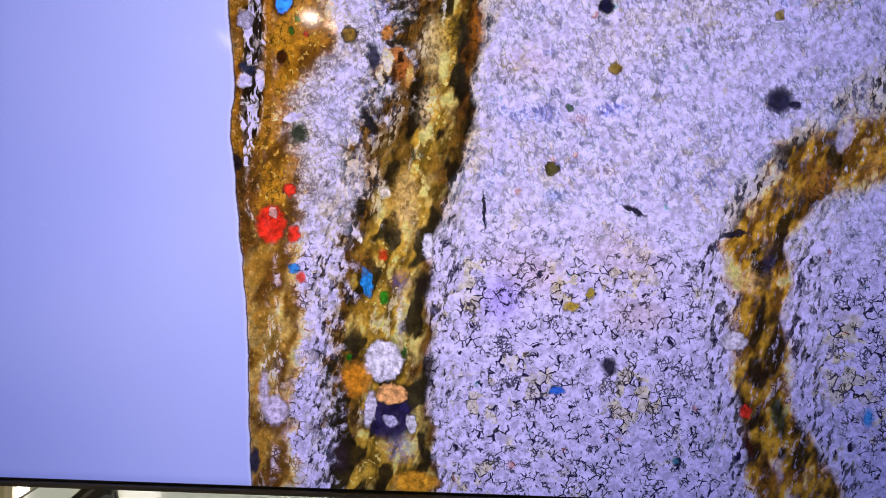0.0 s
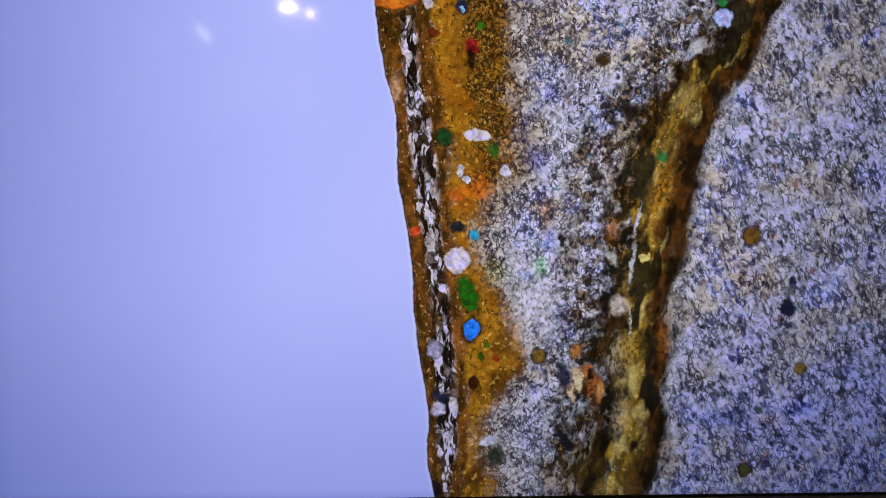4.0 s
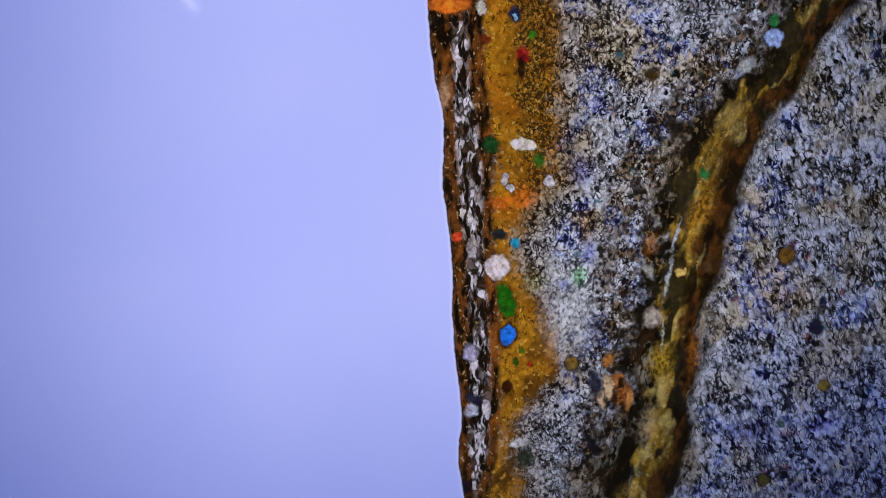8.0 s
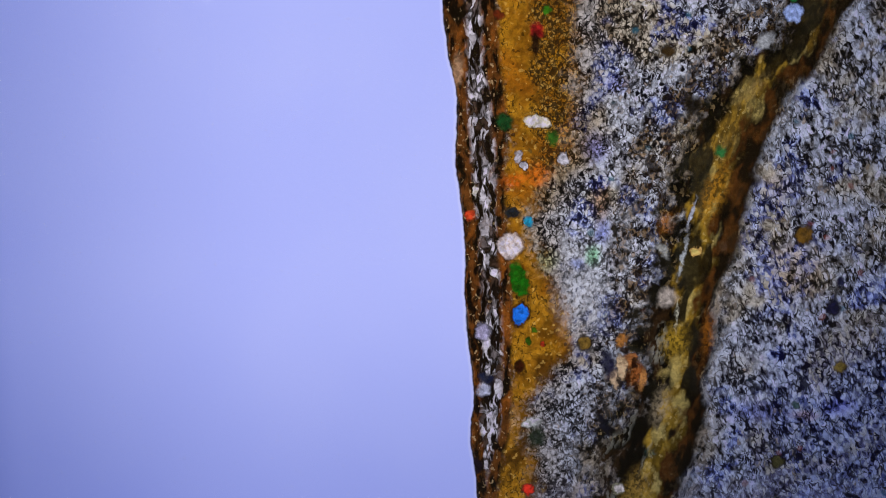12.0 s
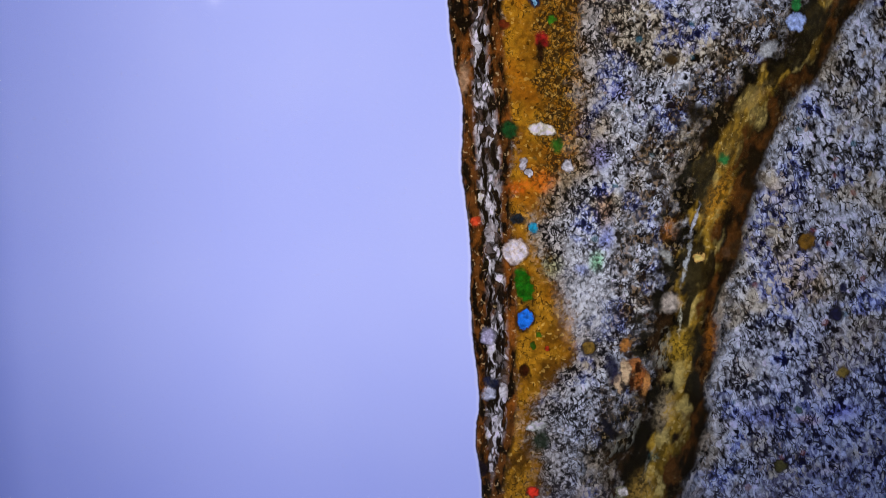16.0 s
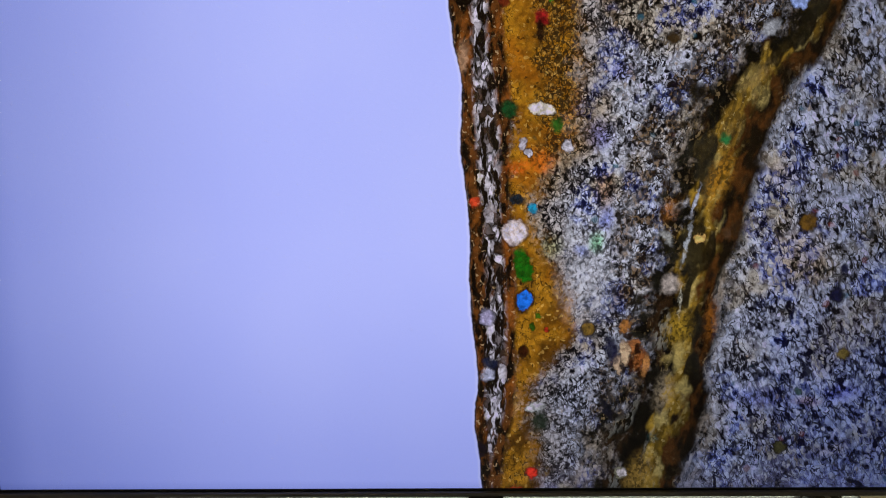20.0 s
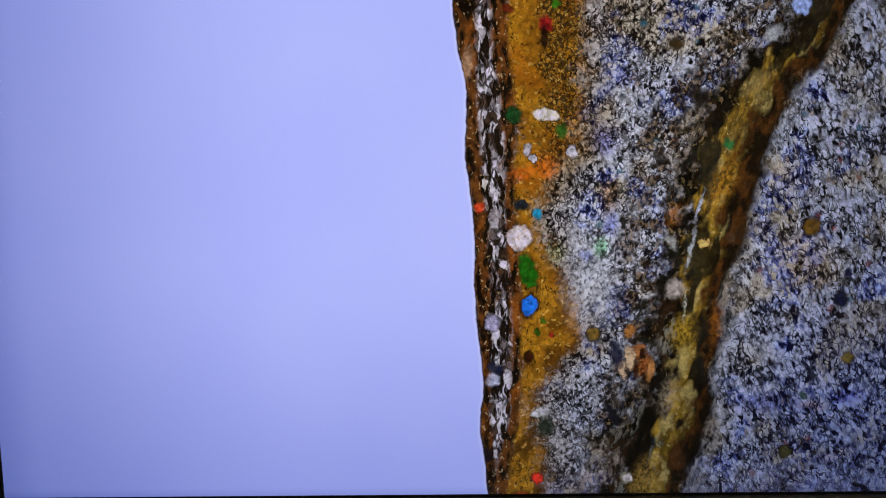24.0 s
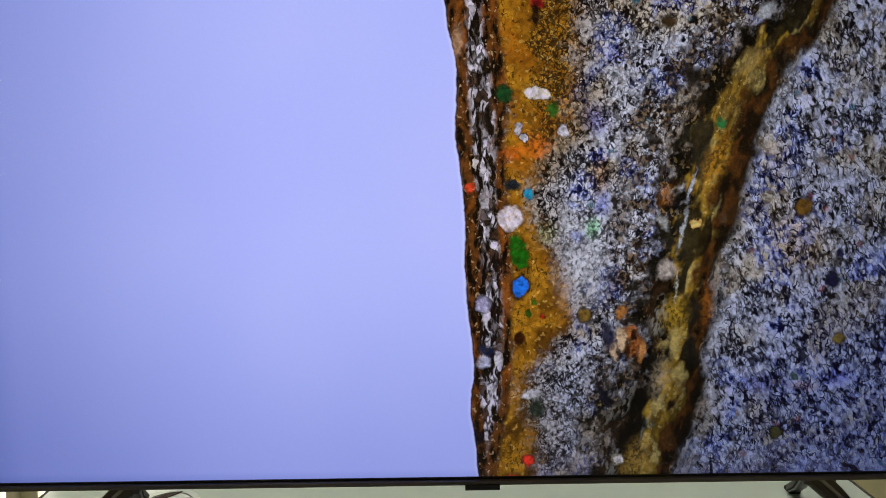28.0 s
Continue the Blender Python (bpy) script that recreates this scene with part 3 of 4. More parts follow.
    grain(0.066, 0.087, 0.0098, 0.0130, 0, "222c20", 0.50)
    grain(0.362, 0.054, 0.0070, 0.0073, 0, "3c3224", 0.40)
    grain(0.436, 0.172, 0.0069, 0.0064, 0, "644824", 0.50)
    grain(-0.009, 0.385, 0.0034, 0.0073, 0, "ded6cd", 0.25)
    grain(-0.008, 0.048, 0.0042, 0.0102, 0, "18141e", 0.30)
    grain(0.429, 0.276, 0.0041, 0.0061, 0, "181a3c", 0.40)
    grain(0.156, 0.338, 0.0033, 0.0054, 0, "1e1a1a", 0.25)
    grain(0.149, 0.102, 0.0055, 0.0144, -30, "12121e", 0.30)

    # brightening put into the colours: the section pales towards the bright field
    blue = g.put("ShaderNodeSeparateColor", ((0, pic),)).outputs[2]
    gain = g.sum("MULTIPLY_ADD", paleness, g.step(blue, 0.012, 0.12, 0.25, 1.25), 1.0)
    pic = g.put("ShaderNodeVectorMath", ((0, pic),), operation="SCALE")
    g.plug(pic.inputs["Scale"], gain)
    pic = g.put("ShaderNodeVectorMath", ((0, pic.outputs[0]), (1, (0.55, 0.49, 0.90))), operation="MINIMUM").outputs[0]
    grain(0.310, -0.102, 0.0277, 0.0343, 0, "8c76be", 2.00, share=paleness)
    grain(0.449, -0.046, 0.0603, 0.0330, 20, "cdbeaa", 2.00, share=paleness)
    grain(0.343, 0.177, 0.0396, 0.0260, 0, "cdc0b4", 2.00, share=paleness)
    grain(0.343, -0.068, 0.0536, 0.0268, 20, "cdbca5", 2.00, share=paleness)
    grain(0.471, -0.118, 0.0462, 0.0264, 0, "cdb9a0", 2.00, share=paleness)
    grain(0.370, 0.022, 0.0174, 0.0092, 0, "96b9e1", 2.00, share=paleness)
    grain(0.036, -0.021, 0.0165, 0.0218, 0, "ee2c1e", 0.20)
    grain(0.038, -0.007, 0.0040, 0.0066, -20, "f6b4b4", 0.30)
    grain(0.063, -0.032, 0.0060, 0.0100, 0, "e43024", 0.30)
    grain(0.058, 0.020, 0.0067, 0.0059, 20, "de3222", 0.30)
    grain(0.064, -0.072, 0.0060, 0.0059, 0, "1e78cd", 0.25)
    grain(0.073, -0.082, 0.0053, 0.0060, 0, "de463c", 0.40)
    grain(0.150, -0.086, 0.0067, 0.0165, -8, "1688e4", 0.20)
    grain(0.171, -0.104, 0.0059, 0.0067, 0, "0a7c16", 0.30)
    grain(0.168, -0.053, 0.0053, 0.0074, -20, "c43814", 0.40)
    grain(0.131, -0.175, 0.0033, 0.0040, 0, "1e6e14", 0.25)
    grain(0.196, -0.167, 0.0027, 0.0094, 0, "1e641e", 0.50)
    grain(0.190, -0.085, 0.0132, 0.0158, 0, "544098", 0.60, share=paleness)
    grain(0.216, -0.085, 0.0119, 0.0134, 0, "201614", 0.50)
    grain(0.181, -0.246, 0.0264, 0.0255, 0, "221c4e", 0.20)
    grain(0.181, -0.249, 0.0094, 0.0060, 12, "beb6e8", 0.30)
    grain(0.157, -0.236, 0.0067, 0.0201, 6, "d6ccf2", 0.20)
    grain(0.206, -0.253, 0.0054, 0.0107, -14, "ded8f6", 0.20)
    grain(0.182, -0.218, 0.0181, 0.0121, 0, "f8b276", 0.15)
    grain(0.172, -0.179, 0.0228, 0.0241, 0, "e2dafc", 0.10)
    grain(0.140, -0.201, 0.0161, 0.0188, 0, "d68622", 0.40)
    grain(0.169, 0.020, 0.0059, 0.0053, 0, "ecdcd6", 0.25)
    grain(0.141, -0.037, 0.0033, 0.0046, 0, "e8dee0", 0.25)
    grain(0.046, -0.240, 0.0132, 0.0161, 0, "d0c0ee", 0.30)
    grain(0.032, -0.216, 0.0054, 0.0201, 0, "c8bae4", 0.50)
    grain(0.195, -0.282, 0.0188, 0.0177, 0, "7882cd", 0.70, share=paleness)
    grain(0.213, -0.322, 0.0264, 0.0122, 0, "d69428", 0.30)
    grain(0.125, -0.294, 0.0080, 0.0177, 0, "281a24", 0.50)
    grain(0.221, -0.041, 0.0059, 0.0132, 0, "d2cdf0", 0.30)
    grain(0.195, 0.001, 0.0158, 0.0462, -4, "d6b688", 0.80, share=paleness)
    grain(0.223, 0.193, 0.0172, 0.0396, 0, "d4be8c", 0.80, share=paleness)
    grain(0.145, -0.127, 0.0198, 0.0224, 0, "c6922c", 0.60, share=paleness)
    grain(0.143, -0.060, 0.0211, 0.0174, 0, "92601a", 0.60, share=paleness)
    grain(0.191, -0.125, 0.0060, 0.0402, 0, "d8d0e2", 0.70, share=paleness)
    grain(-0.005, 0.052, 0.0053, 0.0092, 0, "1a101a", 0.30)
    grain(0.022, -0.300, 0.0060, 0.0150, 0, "1c2040", 0.30)
    grain(0.000, 0.217, 0.0079, 0.0086, 0, "b0a8d0", 0.40, 0.60)
    grain(0.629, 0.139, 0.0147, 0.0132, 0, "1a1a3e", 0.30)
    grain(0.647, 0.134, 0.0066, 0.0053, 0, "1a1a3e", 0.30)
    grain(0.421, 0.243, 0.0066, 0.0072, 0, "18183c", 0.30)
    grain(0.364, 0.053, 0.0066, 0.0066, 0, "544e2c", 0.30, 0.70)
    grain(0.383, 0.124, 0.0040, 0.0040, 0, "405854", 0.25)
    grain(0.435, 0.172, 0.0059, 0.0059, 0, "887034", 0.30)
    grain(0.625, 0.238, 0.0053, 0.0053, 0, "8c783c", 0.30)
    grain(0.377, -0.209, 0.0080, 0.0054, 0, "165ccd", 0.30)
    grain(0.438, -0.178, 0.0086, 0.0101, 0, "0e0e2a", 0.40)
    grain(0.601, -0.228, 0.0074, 0.0074, 0, "e63428", 0.25)
    grain(0.640, -0.231, 0.0086, 0.0281, -14, "142216", 0.50)
    grain(0.585, -0.145, 0.0147, 0.0107, 0, "dcd2f4", 0.20)
    grain(0.746, -0.232, 0.0067, 0.0107, 0, "2c90e4", 0.40)
    grain(0.581, -0.019, 0.0158, 0.0033, -12, "16162e", 0.30)
    grain(0.622, -0.045, 0.0092, 0.0238, 0, "282850", 0.60, share=paleness)
    grain(0.678, 0.046, 0.0224, 0.0264, 20, "c47e2e", 0.75, share=paleness)
    grain(0.745, 0.071, 0.0174, 0.0224, 0, "de9c48", 0.70, share=paleness)
    grain(0.646, 0.029, 0.0198, 0.0172, 20, "342c34", 0.60, share=paleness)
    grain(0.392, -0.109, 0.0092, 0.0054, -10, "a88e28", 0.30)
    grain(0.413, -0.093, 0.0047, 0.0060, 0, "a08c32", 0.25)
    grain(0.286, 0.000, 0.0020, 0.0211, -4, "14122e", 0.30)
    grain(0.462, 0.006, 0.0145, 0.0026, 25, "12122e", 0.30)
    grain(0.606, -0.269, 0.0054, 0.0174, -20, "381612", 0.50)
    grain(0.634, -0.309, 0.0295, 0.0177, 0, "a0681e", 0.60, share=paleness)
    grain(0.603, -0.075, 0.0228, 0.0134, 0, "d4a054", 0.80, share=paleness)

    # uneven thickness: everything in the section is a little blotched
    uneven = g.sum("ADD", g.step(g.noise(place, 150.0, 3.0, 0.6), 0.3, 0.7, 0.0, 0.62), 0.66)
    pic = g.put("ShaderNodeVectorMath", ((0, pic),), operation="SCALE")
    g.plug(pic.inputs["Scale"], uneven)
    pic = pic.outputs[0]

    # bright field outside the section
    field = g.mix(g.step(g.noise(tilt, 3.0, 2.0), 0.3, 0.7), lin("aeb7ff"), lin("b4bcff"))
    dust = g.cells(tilt, 9.0).outputs["Distance"]
    field = g.mix(g.step(dust, 0.02, 0.012, 0.0, 0.25), field, lin("8a8cc8"))
    halo = g.step(g.sum("SUBTRACT", xr, edge), -0.0045, -0.0014)
    field = g.mix(g.sum("MULTIPLY", halo, 0.3), field, lin("dcdcff"))
    pic = g.mix(g.step(g.sum("SUBTRACT", xr, edge), -0.0012, 0.0012), field, pic)

    # vignetting painted into the picture: darker towards its left, right and lower edges
    sepo = g.put("ShaderNodeSeparateXYZ", ((0, own),))
    ox, oz = sepo.outputs[0], sepo.outputs[2]
    left = g.sum("MULTIPLY", g.step(ox, -0.66, -0.20, 0.50, 1.0), g.step(ox, -0.61, -0.55, 0.80, 1.0))
    right = g.step(ox, 0.66, 0.08, 0.32, 1.0)
    foot = g.step(oz, -0.04, 0.32, 0.65, 1.0)
    foot = g.sum("MULTIPLY", foot, g.sum("SUBTRACT", 1.0, g.sum("MULTIPLY", g.step(ox, -0.02, 0.25, 0.0, 0.30), g.step(oz, 0.34, 0.0))))
    rim_line = g.step(oz, 0.0, 0.012, 0.82, 1.0)
    glow = g.sum("MULTIPLY", g.sum("MULTIPLY", left, right), g.sum("MULTIPLY", foot, rim_line))
    tint = g.put("ShaderNodeCombineColor", ((0, glow), (1, g.sum("POWER", glow, 0.88)), (2, g.sum("POWER", glow, 0.6)))).outputs[0]
    pic = g.mix(1.0, pic, tint, "MULTIPLY")
    g.plug(g.shader.inputs["Emission Color"], pic)
    g.shader.inputs["Emission Strength"].default_value = 0.97
    g.shader.inputs["Base Color"].default_value = (0.006, 0.006, 0.007, 1)
    g.shader.inputs["Roughness"].default_value = 0.06
    g.shader.inputs["Specular IOR Level"].default_value = 0.38
    return g.material


M_DISPLAY = display_material()
M_BLACK = surface("black_plastic", "0c0c0e", 0.45, spread=0.3, scale=80, bump=0.08)
M_TRIM = surface("brushed_trim", "575150", 0.42, 0.35, 0.2, 120, 0.05, (0.05, 1, 1))
M_SHELL = surface("black_shell", "141416", 0.6, spread=0.2, scale=60, bump=0.2)
M_LEG = surface("leg_plastic", "434140", 0.36, spread=0.22, scale=60, bump=0.12)
M_RIB = surface("leg_edge", "8a8a88", 0.35, 0.3, 0.2, 90, 0.05)
M_RUBBER = surface("rubber", "0a0a0a", 0.8, spread=0.2, scale=120, bump=0.3)
M_DESK = surface("desk_laminate", "a2aca5", 0.14, spread=0.03, scale=14, bump=0.01)
M_DESK_EDGE = surface("desk_edge_band", "3e3c36", 0.5, spread=0.1, scale=60)
M_STEEL = surface("desk_frame_paint", "9a9a98", 0.4, 0.3, 0.1, 60)
M_GROMMET = surface("grommet_plastic", "a0a8a2", 0.4, spread=0.08, scale=90, bump=0.05)
M_SLOT = surface("slot_dark", "2c1d12", 0.8, spread=0.3, scale=90)
M_WALL = surface("wall_paint", "ebe7c2", 0.85, spread=0.06, scale=12, bump=0.15)
M_TRIMWOOD = surface("cream_paint", "efe8cf", 0.5, spread=0.05, scale=30)
M_CEILING = surface("ceiling_paint", "d8d6d0", 0.9, spread=0.04, scale=10, bump=0.1)
M_FLOOR = surface("floor_vinyl", "8d897b", 0.45, spread=0.12, scale=20, bump=0.05)
M_WHITE = surface("lamp_housing", "d8d8d4", 0.5, spread=0.04, scale=60)
M_BULB = surface("lamp_glow", "fff0e0", 0.5, spread=0.0, bump=0, emit="ffe6d2", power=220.0)
M_BULB_DIM = surface("lamp_glow_small", "fff0e0", 0.5, spread=0.0, bump=0, emit="ffe0c8", power=130.0)
M_TUBE = surface("tube_glow", "ffffff", 0.5, spread=0.0, bump=0, emit="fff4e6", power=12.0)
M_PANE = surface("glowing_pane", "ffffff", 0.4, spread=0.0, bump=0, emit="fbf6e6", power=2.6)
M_FILL = surface("fill_glow", "ffffff", 0.6, spread=0.0, bump=0, emit="fff6e8", power=6.0)


# ---- mesh helpers ----
def box_into(bm, lo, hi, bevel=0.0, m=None):
    made = bmesh.ops.create_cube(bm, size=1.0)["verts"]
    size = Vector(hi) - Vector(lo)
    mid = (Vector(hi) + Vector(lo)) / 2
    for v in made:
        v.co = Vector((v.co.x * size.x, v.co.y * size.y, v.co.z * size.z)) + mid
    if bevel:
        edges = list({e for v in made for e in v.link_edges})
        out = bmesh.ops.bevel(bm, geom=edges, offset=bevel, segments=2, profile=0.6, affect="EDGES")
        made = list({v for f in out["faces"] for v in f.verts} | {v for v in made if v.is_valid})
    if m is not None:
        for v in made:
            v.co = m @ v.co
    return made


def box(lo, hi, bevel=0.0, m=None):
    bm = bmesh.new()
    box_into(bm, lo, hi, bevel, m)
    return bm


def tube_along(points, radius, sides=10):
    """A round bar through points."""
    bm = bmesh.new()
    pts = [Vector(p) for p in points]
    rings = []
    for i, p in enumerate(pts):
        way = (pts[min(i + 1, len(pts) - 1)] - pts[max(i - 1, 0)]).normalized()
        side = way.cross(Vector((0, 0, 1)) if abs(way.z) < 0.9 else Vector((1, 0, 0))).normalized()
        up = side.cross(way)
        rings.append([bm.verts.new(p + radius * (math.cos(a) * side + math.sin(a) * up)) for a in (math.tau * k / sides for k in range(sides))])
    for a, b in zip(rings, rings[1:]):
        for k in range(sides):
            bm.faces.new((a[k], a[(k + 1) % sides], b[(k + 1) % sides], b[k]))
    bm.faces.new(rings[0][::-1]), bm.faces.new(rings[-1])
    bmesh.ops.recalc_face_normals(bm, faces=bm.faces)
    return bm


def disc(radius, z0, z1, inner=0.0, sides=40, centre=(0, 0)):
    """A round plate or ring, from z0 to z1."""
    bm = bmesh.new()
    loops = []
    for r, z in ((radius, z0), (radius, z1 - 0.0008), (radius - 0.0008, z1)) + (((inner, z1), (inner, z0)) if inner else ()):
        loops.append([bm.verts.new((centre[0] + r * math.cos(math.tau * k / sides), centre[1] + r * math.sin(math.tau * k / sides), z)) for k in range(sides)])
    pairs = list(zip(loops, loops[1:])) + ([(loops[-1], loops[0])] if inner else [])
    for a, b in pairs:
        for k in range(sides):
            bm.faces.new((a[k], a[(k + 1) % sides], b[(k + 1) % sides], b[k]))
    if not inner:
        bm.faces.new(loops[-1]), bm.faces.new(loops[0][::-1])
    bmesh.ops.recalc_face_normals(bm, faces=bm.faces)
    return bm


def part(name, bm, material, parent=None, label=""):
    mesh = bpy.data.meshes.new(name)
    bm.to_mesh(mesh)
    bm.free()
    mesh.materials.append(material)
    ob = new(name, mesh)
    if parent is not None:
        ob.parent = parent
        ob.matrix_parent_inverse = parent.matrix_world.inverted()
    if label:
        ob["label"] = label
    return ob


def thing(name, m, label, category, group="", kind=""):
    ob = new(name)
    ob.empty_display_size = 0.05
    ob.matrix_basis = m
    ob.matrix_world = m
    return tagged(ob, label, category, group, kind)


# ---- the room ----
def build_room():
    walls = (("wall_back", (-3.0, 0.52, 0.0), (3.0, 0.64, 3.32)), ("wall_front", (-3.0, -8.62, 0.0), (3.0, -8.5, 3.32)),
             ("wall_west", (-3.12, -8.62, 0.0), (-3.0, 0.64, 3.32)), ("wall_east", (3.0, -8.62, 0.0), (3.12, 0.64, 3.32)))
    for name, lo, hi in walls:
        tagged(part(name, box(lo, hi), M_WALL), "plain beige painted room wall", "wall", kind="structure")
    tagged(part("floor", box((-3.12, -8.62, -0.1), (3.12, 0.64, 0.0)), M_FLOOR), "grey beige smooth vinyl floor", "floor", kind="structure")
    tagged(part("ceiling", box((-3.12, -8.62, 3.32), (3.12, 0.64, 3.42)), M_CEILING), "plain off-white ceiling", "ceiling", kind="structure")
    # bright wall strips as glowing panes; the hidden third is added for desk gleam
    for k, (x0, x1) in enumerate(((-0.934, -0.908), (-0.854, -0.812), (-0.650, -0.560))):
        window = thing("window_%d" % (k + 1), pose((x0 + x1) / 2, 0.51, 0.3), "narrow bright strip on the wall, built as a glowing pane in a cream frame", "window", kind="structure")
        part("pane", box((x0 + 0.006, 0.512, 0.30), (x1 - 0.006, 0.519, 2.10)), M_PANE, window, "glowing pane")
        for a, b in ((x0 - 0.012, x0 + 0.005), (x1 - 0.005, x1 + 0.012)):
            part("window_frame", box((a, 0.498, 0.28), (b, 0.5195, 2.12), 0.002), M_TRIMWOOD, window)
        for c in (0.28, 2.101):
            part("window_frame", box((x0 + 0.0055, 0.498, c), (x1 - 0.0055, 0.5195, c + 0.019), 0.002), M_TRIMWOOD, window)


def build_lamps():
    for (lx, ly), r, glow in (((-1.454, -6.143), 0.075, M_BULB), ((-1.275, -6.362), 0.05, M_BULB_DIM)):
        lamp = thing("downlight", pose(lx, ly, 3.32), "small round warm ceiling downlight, switched on", "lamp", "ceiling downlights")
        part("ring", disc(r + 0.022, 3.305, 3.32, r, centre=(lx, ly)), M_WHITE, lamp)
        part("bulb", disc(r - 0.001, 3.309, 3.3195, centre=(lx, ly)), glow, lamp, "glowing warm white bulb face")
    a, b = Vector((-2.54, -6.69, 3.26)), Vector((-2.60, -7.25, 3.26))
    lamp = thing("tube_light", pose(*((a + b) / 2 + Vector((0, 0, 0.06)))), "narrow ceiling tube light, switched on", "lamp")
    turn = pose(*((a + b) / 2), 0, 0, math.degrees(math.atan2(b.y - a.y, b.x - a.x)))
    half = (b - a).length / 2
    part("housing", box((-half - 0.03, -0.04, 0.022), (half + 0.03, 0.04, 0.06), 0.004, turn), M_WHITE, lamp)
    part("tube", tube_along((a, (a + b) / 2, b), 0.02, 14), M_TUBE, lamp, "softly glowing white tube")
    # fill light added out of view to brighten the desk and back wall
    lamp = thing("fill_panel", pose(-0.25, 0.16, 3.32), "flat rectangular fill light added at the ceiling, out of view", "lamp")
    bm = box((-1.35, 0.0, 3.29), (0.85, 0.02, 3.32), 0.003)
    for lo, hi in (((-1.35, 0.30, 3.29), (0.85, 0.32, 3.32)), ((-1.35, 0.021, 3.29), (-1.33, 0.299, 3.32)), ((0.83, 0.021, 3.29), (0.85, 0.299, 3.32))):
        box_into(bm, lo, hi, 0.003)
    part("frame", bm, M_WHITE, lamp)
    part("diffuser", box((-1.329, 0.022, 3.30), (0.829, 0.298, 3.316)), M_FILL, lamp, "glowing white diffuser")


def build_desk():
    desk = thing("desk", pose(-0.032, 0.0, 0.0), "plain desk with a glossy pale grey-white top", "desk")
    part("tabletop", box((-0.62, -0.14, DESK - 0.025), (0.556, 0.44, DESK), 0.0015), M_DESK, desk, "glossy pale grey-white laminate top")
    for name, lo, hi in (("edge_band", (-0.6240, -0.14, DESK - 0.0245), (-0.6202, 0.44, DESK + 0.0003)), ("edge_band", (0.5562, -0.14, DESK - 0.0245), (0.5600, 0.44, DESK + 0.0003))):
        part(name, box(lo, hi), M_DESK_EDGE, desk, "thin dark edge band")
    for lx in (-0.58, 0.48):
        for ly in (-0.11, 0.36):
            part("leg", box((lx, ly, 0.0), (lx + 0.04, ly + 0.04, DESK - 0.0255), 0.003), M_STEEL, desk)
    part("back_panel", box((-0.538, 0.37, 0.30), (0.478, 0.388, DESK - 0.0255), 0.001), M_DESK, desk)


def build_grommet():
    cx, cy = -0.430, 0.097
    ring = thing("cable_grommet", pose(cx, cy, DESK), "round pale plastic cable grommet in the desk top", "grommet")
    part("rim", disc(0.043, DESK + 0.0003, DESK + 0.004, 0.034, centre=(cx, cy)), M_GROMMET, ring)
    part("lid", disc(0.0335, DESK + 0.0004, DESK + 0.003, centre=(cx, cy)), M_GROMMET, ring)
    bm = bmesh.new()
    n = 14
    low = [bm.verts.new((cx - 0.032 + 0.041 * k / n, cy + 0.007 + 0.028 * k / n - 0.006 * math.sin(math.pi * k / n), DESK + 0.0045)) for k in range(n + 1)]
    high = [bm.verts.new((cx - 0.032 + 0.041 * k / n, cy + 0.007 + 0.028 * k / n + 0.007 * math.sin(math.pi * k / n) + 0.0006, DESK + 0.0045)) for k in range(n + 1)]
    faces = [bm.faces.new((low[k], low[k + 1], high[k + 1], high[k])) for k in range(n)]
    down = bmesh.ops.extrude_face_region(bm, geom=faces)
    for v in (e for e in down["geom"] if isinstance(e, bmesh.types.BMVert)):
        v.co.z -= 0.0013
    bmesh.ops.recalc_face_normals(bm, faces=bm.faces)
    part("slot", bm, M_SLOT, ring, "dark brown crescent cable slot")


# ---- the television ----
W, H = 0.605, 0.681


def strut(points, wide, thick):
    """A flat bar with rounded edges through points, widest across the way it runs."""
    bm = bmesh.new()
    pts = [Vector(p) for p in points]
    rings = []
    for i, p in enumerate(pts):
        way = (pts[min(i + 1, len(pts) - 1)] - pts[max(i - 1, 0)]).normalized()
        side = way.cross(Vector((1, 0, 0))).normalized()
        flat = side.cross(way)
        w, t = wide[i] / 2, thick / 2
        ring = []
        for a, b in ((-1, -0.7), (-0.86, -1), (0.86, -1), (1, -0.7), (1, 0.7), (0.86, 1), (-0.86, 1), (-1, 0.7)):
            ring.append(bm.verts.new(p + side * (b * t) + flat * (a * w)))
        rings.append(ring)
    for a, b in zip(rings, rings[1:]):
        for k in range(8):
            bm.faces.new((a[k], a[(k + 1) % 8], b[(k + 1) % 8], b[k]))
    bm.faces.new(rings[0][::-1]), bm.faces.new(rings[-1])
    bmesh.ops.recalc_face_normals(bm, faces=bm.faces)
    return bm


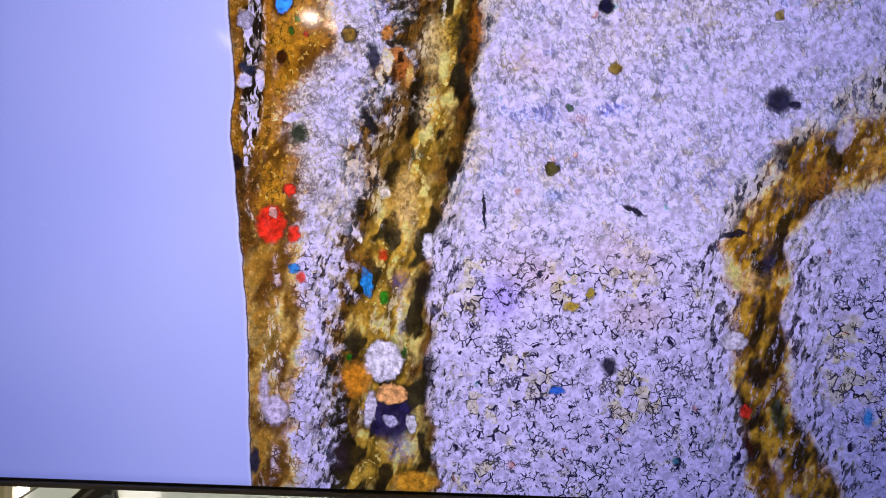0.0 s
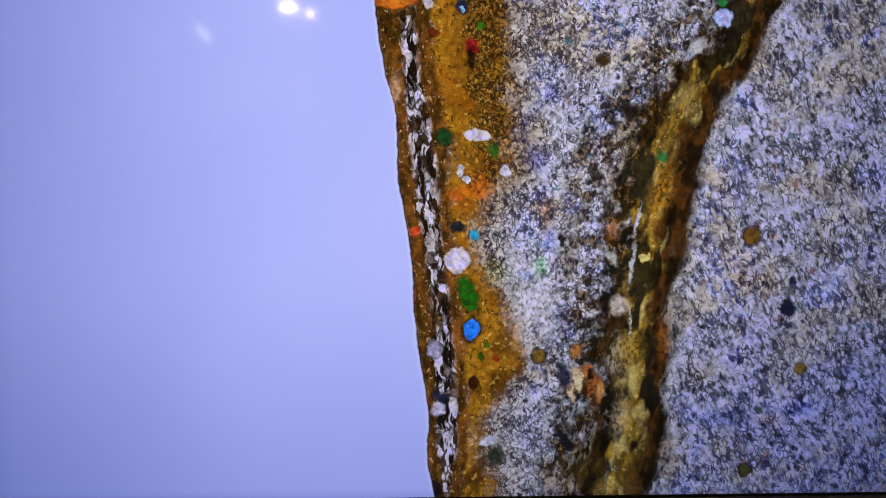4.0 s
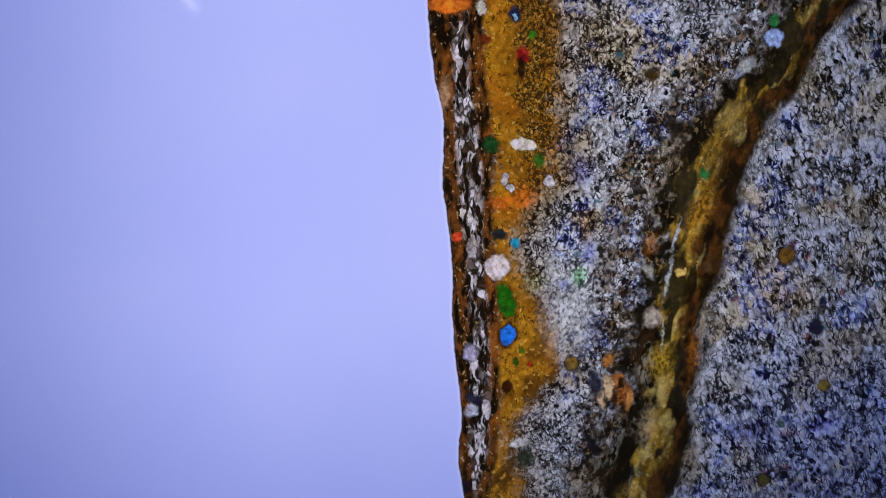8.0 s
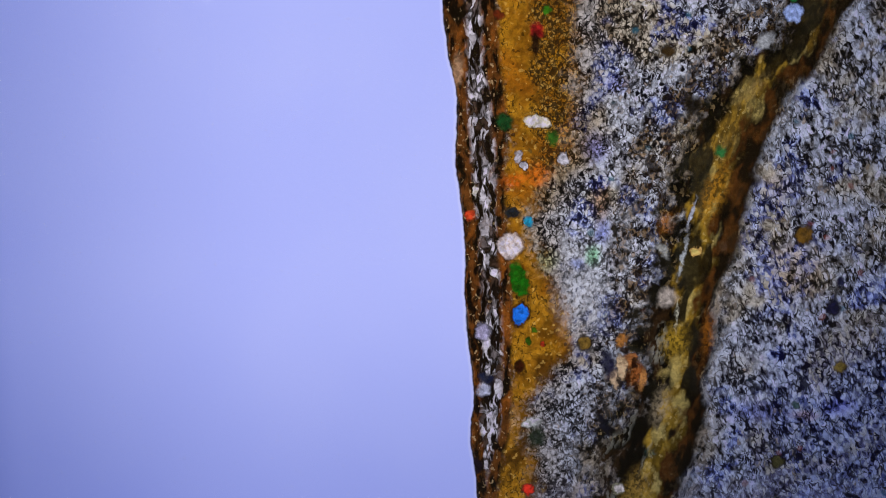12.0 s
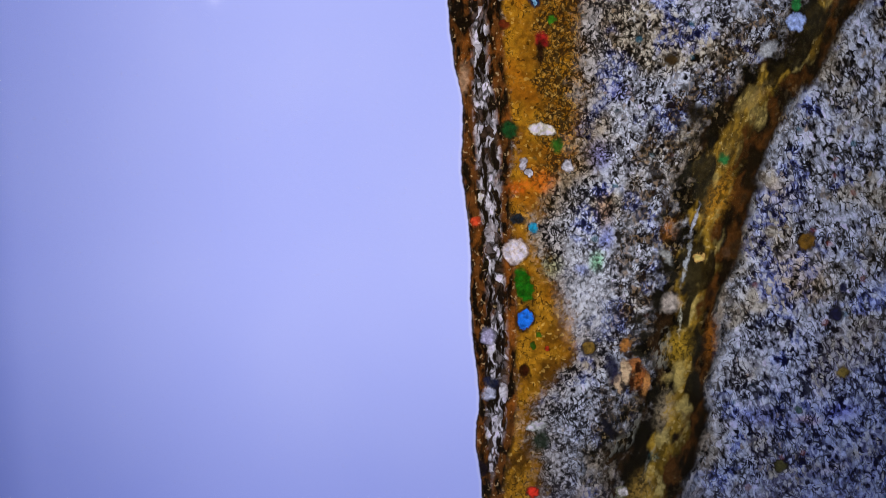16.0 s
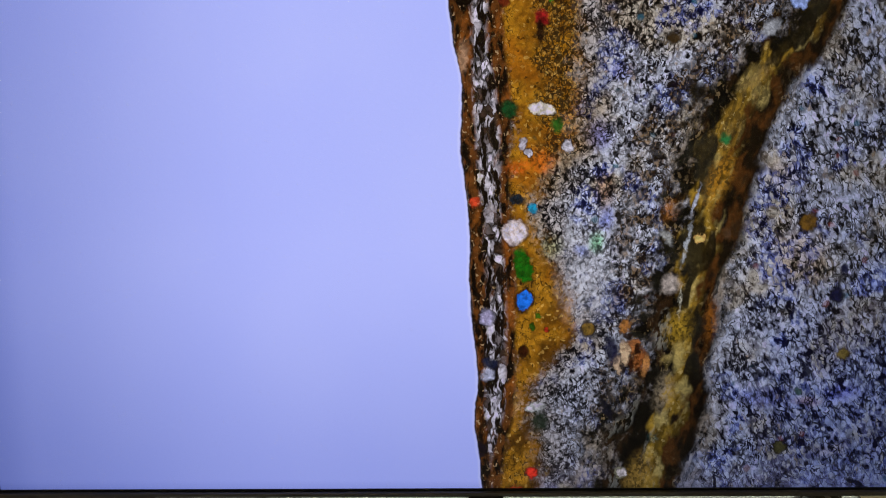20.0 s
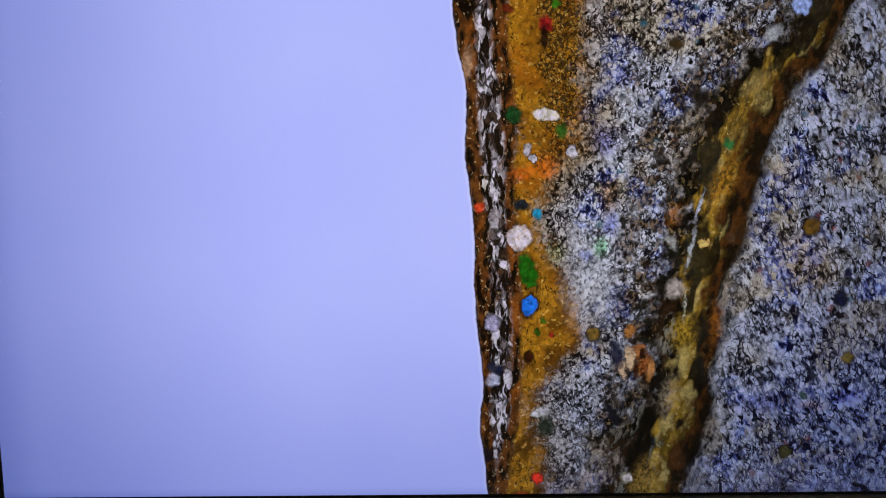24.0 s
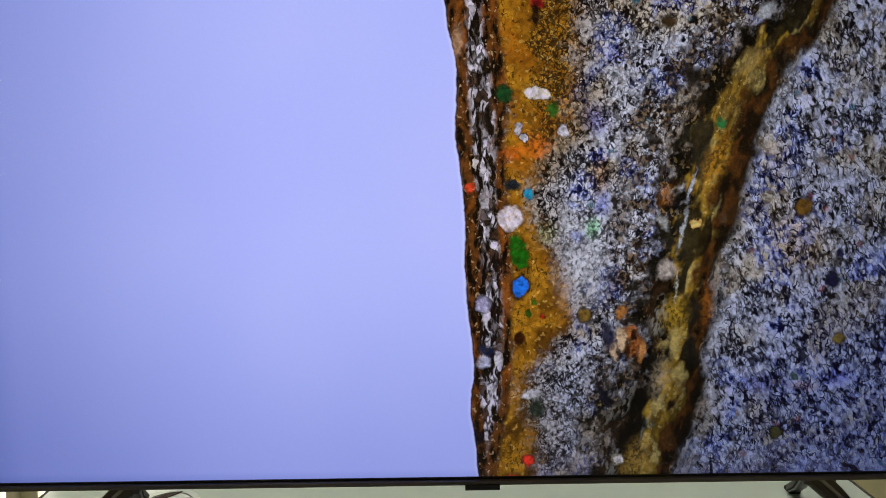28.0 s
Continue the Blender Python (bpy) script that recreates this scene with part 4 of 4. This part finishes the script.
def build_television():
    tv = thing("television", pose(0, 0.02, DESK), "large black flat television standing on two splayed legs, switched on", "television")
    screen = part("screen", box((-W, 0.0, 0.0), (W, 0.004, H)), M_DISPLAY, tv, "lit screen showing a lavender field and an ochre and grey mineral section")
    screen.location = (0, 0, BASE)
    screen.matrix_parent_inverse = tv.matrix_world.inverted()
    z0, z1 = BASE, BASE + H
    b = 0.003
    part("inner_border", box((-W - b, -0.0012, z0 - b), (W + b, 0.004, z0 - 0.0001)), M_BLACK, tv)
    part("inner_border", box((-W - b, -0.0012, z1 + 0.0001), (W + b, 0.004, z1 + b)), M_BLACK, tv)
    part("inner_border", box((-W - b, -0.0012, z0), (-W - 0.0001, 0.004, z1)), M_BLACK, tv)
    part("inner_border", box((W + 0.0001, -0.0012, z0), (W + b, 0.004, z1)), M_BLACK, tv)
    part("lower_bezel", box((-W - 0.010, -0.006, z0 - 0.0090), (W + 0.010, 0.012, z0 - b - 0.0002), 0.0014), M_TRIM, tv, "dark brown-grey metallic strip")
    part("upper_bezel", box((-W - 0.010, -0.004, z1 + b + 0.0002), (W + 0.010, 0.012, z1 + 0.010), 0.0014), M_BLACK, tv)
    part("side_bezel", box((-W - 0.010, -0.004, z0 - b), (-W - b - 0.0002, 0.012, z1 + b), 0.0014), M_BLACK, tv)
    part("side_bezel", box((W + b + 0.0002, -0.004, z0 - b), (W + 0.010, 0.012, z1 + b), 0.0014), M_BLACK, tv)
    part("sensor_tab", box((-0.0215, -0.0075, z0 - 0.0148), (0.0215, 0.008, z0 - 0.0078), 0.0008), M_BLACK, tv, "small black receiver block under the bezel")
    part("back_cover", box((-W - 0.008, 0.0045, z0 - 0.004), (W + 0.008, 0.028, z1 + 0.008), 0.004), M_SHELL, tv)
    part("rear_housing", box((-0.42, 0.0285, z0 + 0.02), (0.42, 0.062, z0 + 0.40), 0.008), M_SHELL, tv)
    for s, hub in ((-1, 0.437), (1, 0.419)):
        leg = part("stand_leg", box((s * hub - 0.013, 0.002, z0 - 0.019), (s * hub + 0.013, 0.030, z0 - 0.0045), 0.003), M_LEG, tv, "dark grey splayed plastic leg")
        part("front_strut", strut(((s * (hub + 0.002), 0.010, z0 - 0.010), (s * (hub + 0.024), 0.001, z0 - 0.030), (s * (hub + 0.045), -0.018, z0 - 0.056), (s * (hub + 0.068), -0.040, DESK + 0.005)),
                                  (0.026, 0.024, 0.023, 0.022), 0.013), M_LEG, leg)
        part("front_rib", strut(((s * (hub + 0.006), 0.000, z0 - 0.010), (s * (hub + 0.028), -0.009, z0 - 0.030), (s * (hub + 0.049), -0.028, z0 - 0.056)), (0.004, 0.004, 0.004), 0.004), M_RIB, leg, "lighter grey edge rib")
        rear = ((s * (hub + 0.000), 0.022, z0 - 0.010), (s * (hub + 0.012), 0.046, z0 - 0.030), (s * (hub + 0.024), 0.078, z0 - 0.056), (s * (hub + 0.035), 0.114, DESK + 0.005))
        part("rear_strut", strut(rear, (0.017, 0.016, 0.015, 0.015), 0.012), M_LEG, leg)
        for k in range(9):      # grip teeth along the inner edge of the rear strut
            u = 0.9 + 1.9 * k / 8
            i = min(int(u), 2)
            p = Vector(rear[i]).lerp(Vector(rear[i + 1]), u - i)
            part("grip_tooth", box((p.x - s * 0.0085 - 0.0018, p.y - 0.0022, p.z - 0.0035), (p.x - s * 0.0085 + 0.0018, p.y + 0.0022, p.z + 0.0045), 0.0006), M_LEG, leg)
        part("rubber_foot", box((s * (hub + 0.068) - 0.012, -0.052, DESK + 0.0002), (s * (hub + 0.068) + 0.012, -0.028, DESK + 0.006), 0.002), M_RUBBER, leg)
        part("rubber_foot", box((s * (hub + 0.035) - 0.008, 0.105, DESK + 0.0002), (s * (hub + 0.035) + 0.008, 0.123, DESK + 0.006), 0.002), M_RUBBER, leg)
    return tv


def build_cable():
    pts = []
    for k in range(25):
        u = k / 24
        pts.append((0.448 + 0.085 * u + 0.006 * math.sin(5 * u), 0.062 + 0.03 * math.sin(3.0 * u), BASE + 0.06 - 0.142 * min(1, u * 1.5) ** 1.3))
    for p in range(len(pts)):
        x, y, z = pts[p]
        pts[p] = (x, y, max(z, DESK + 0.0035))
    tagged(part("power_cable", tube_along(pts, 0.0032, 10), M_RUBBER), "thin black power cable hanging behind the television", "cable")


build_room()
build_desk()
build_grommet()
build_television()
build_cable()
build_lamps()


# ---- what moves: the section slides over the screen as its stage is shifted ----
def motions():
    rows = [(0.0, -0.2804, 0.3302, 0.61, 1.0), (0.5, -0.2768, 0.3332, 1.04, 1.0), (1.0, -0.2667, 0.3240, 0.98, 1.0), (1.5, -0.2482, 0.3242, 0.17, 1.0),
            (2.0, -0.1621, 0.2903, -0.53, 0.62), (2.5, -0.1285, 0.1929, 0.99, 0.42), (3.0, -0.0527, 0.1014, 1.01, 0.24), (3.5, -0.0590, -0.0256, -0.19, 0.30),
            (3.6, -0.0590, -0.0262, -0.10, 0.30), (4.0, -0.0589, -0.0405, 2.61, 0.30), (4.5, -0.0465, -0.0760, 1.94, 0.22), (5.5, 0.0, 0.0, 0.0, 0.0), (28.0, 0.0, 0.0, 0.0, 0.0)]
    # the y offset only sets how bright the displayed section is
    walk(section, [(t, pose(x, -0.01 * brightness, BASE + z, 0, -turn, 0)) for t, x, z, turn, brightness in rows])


motions()
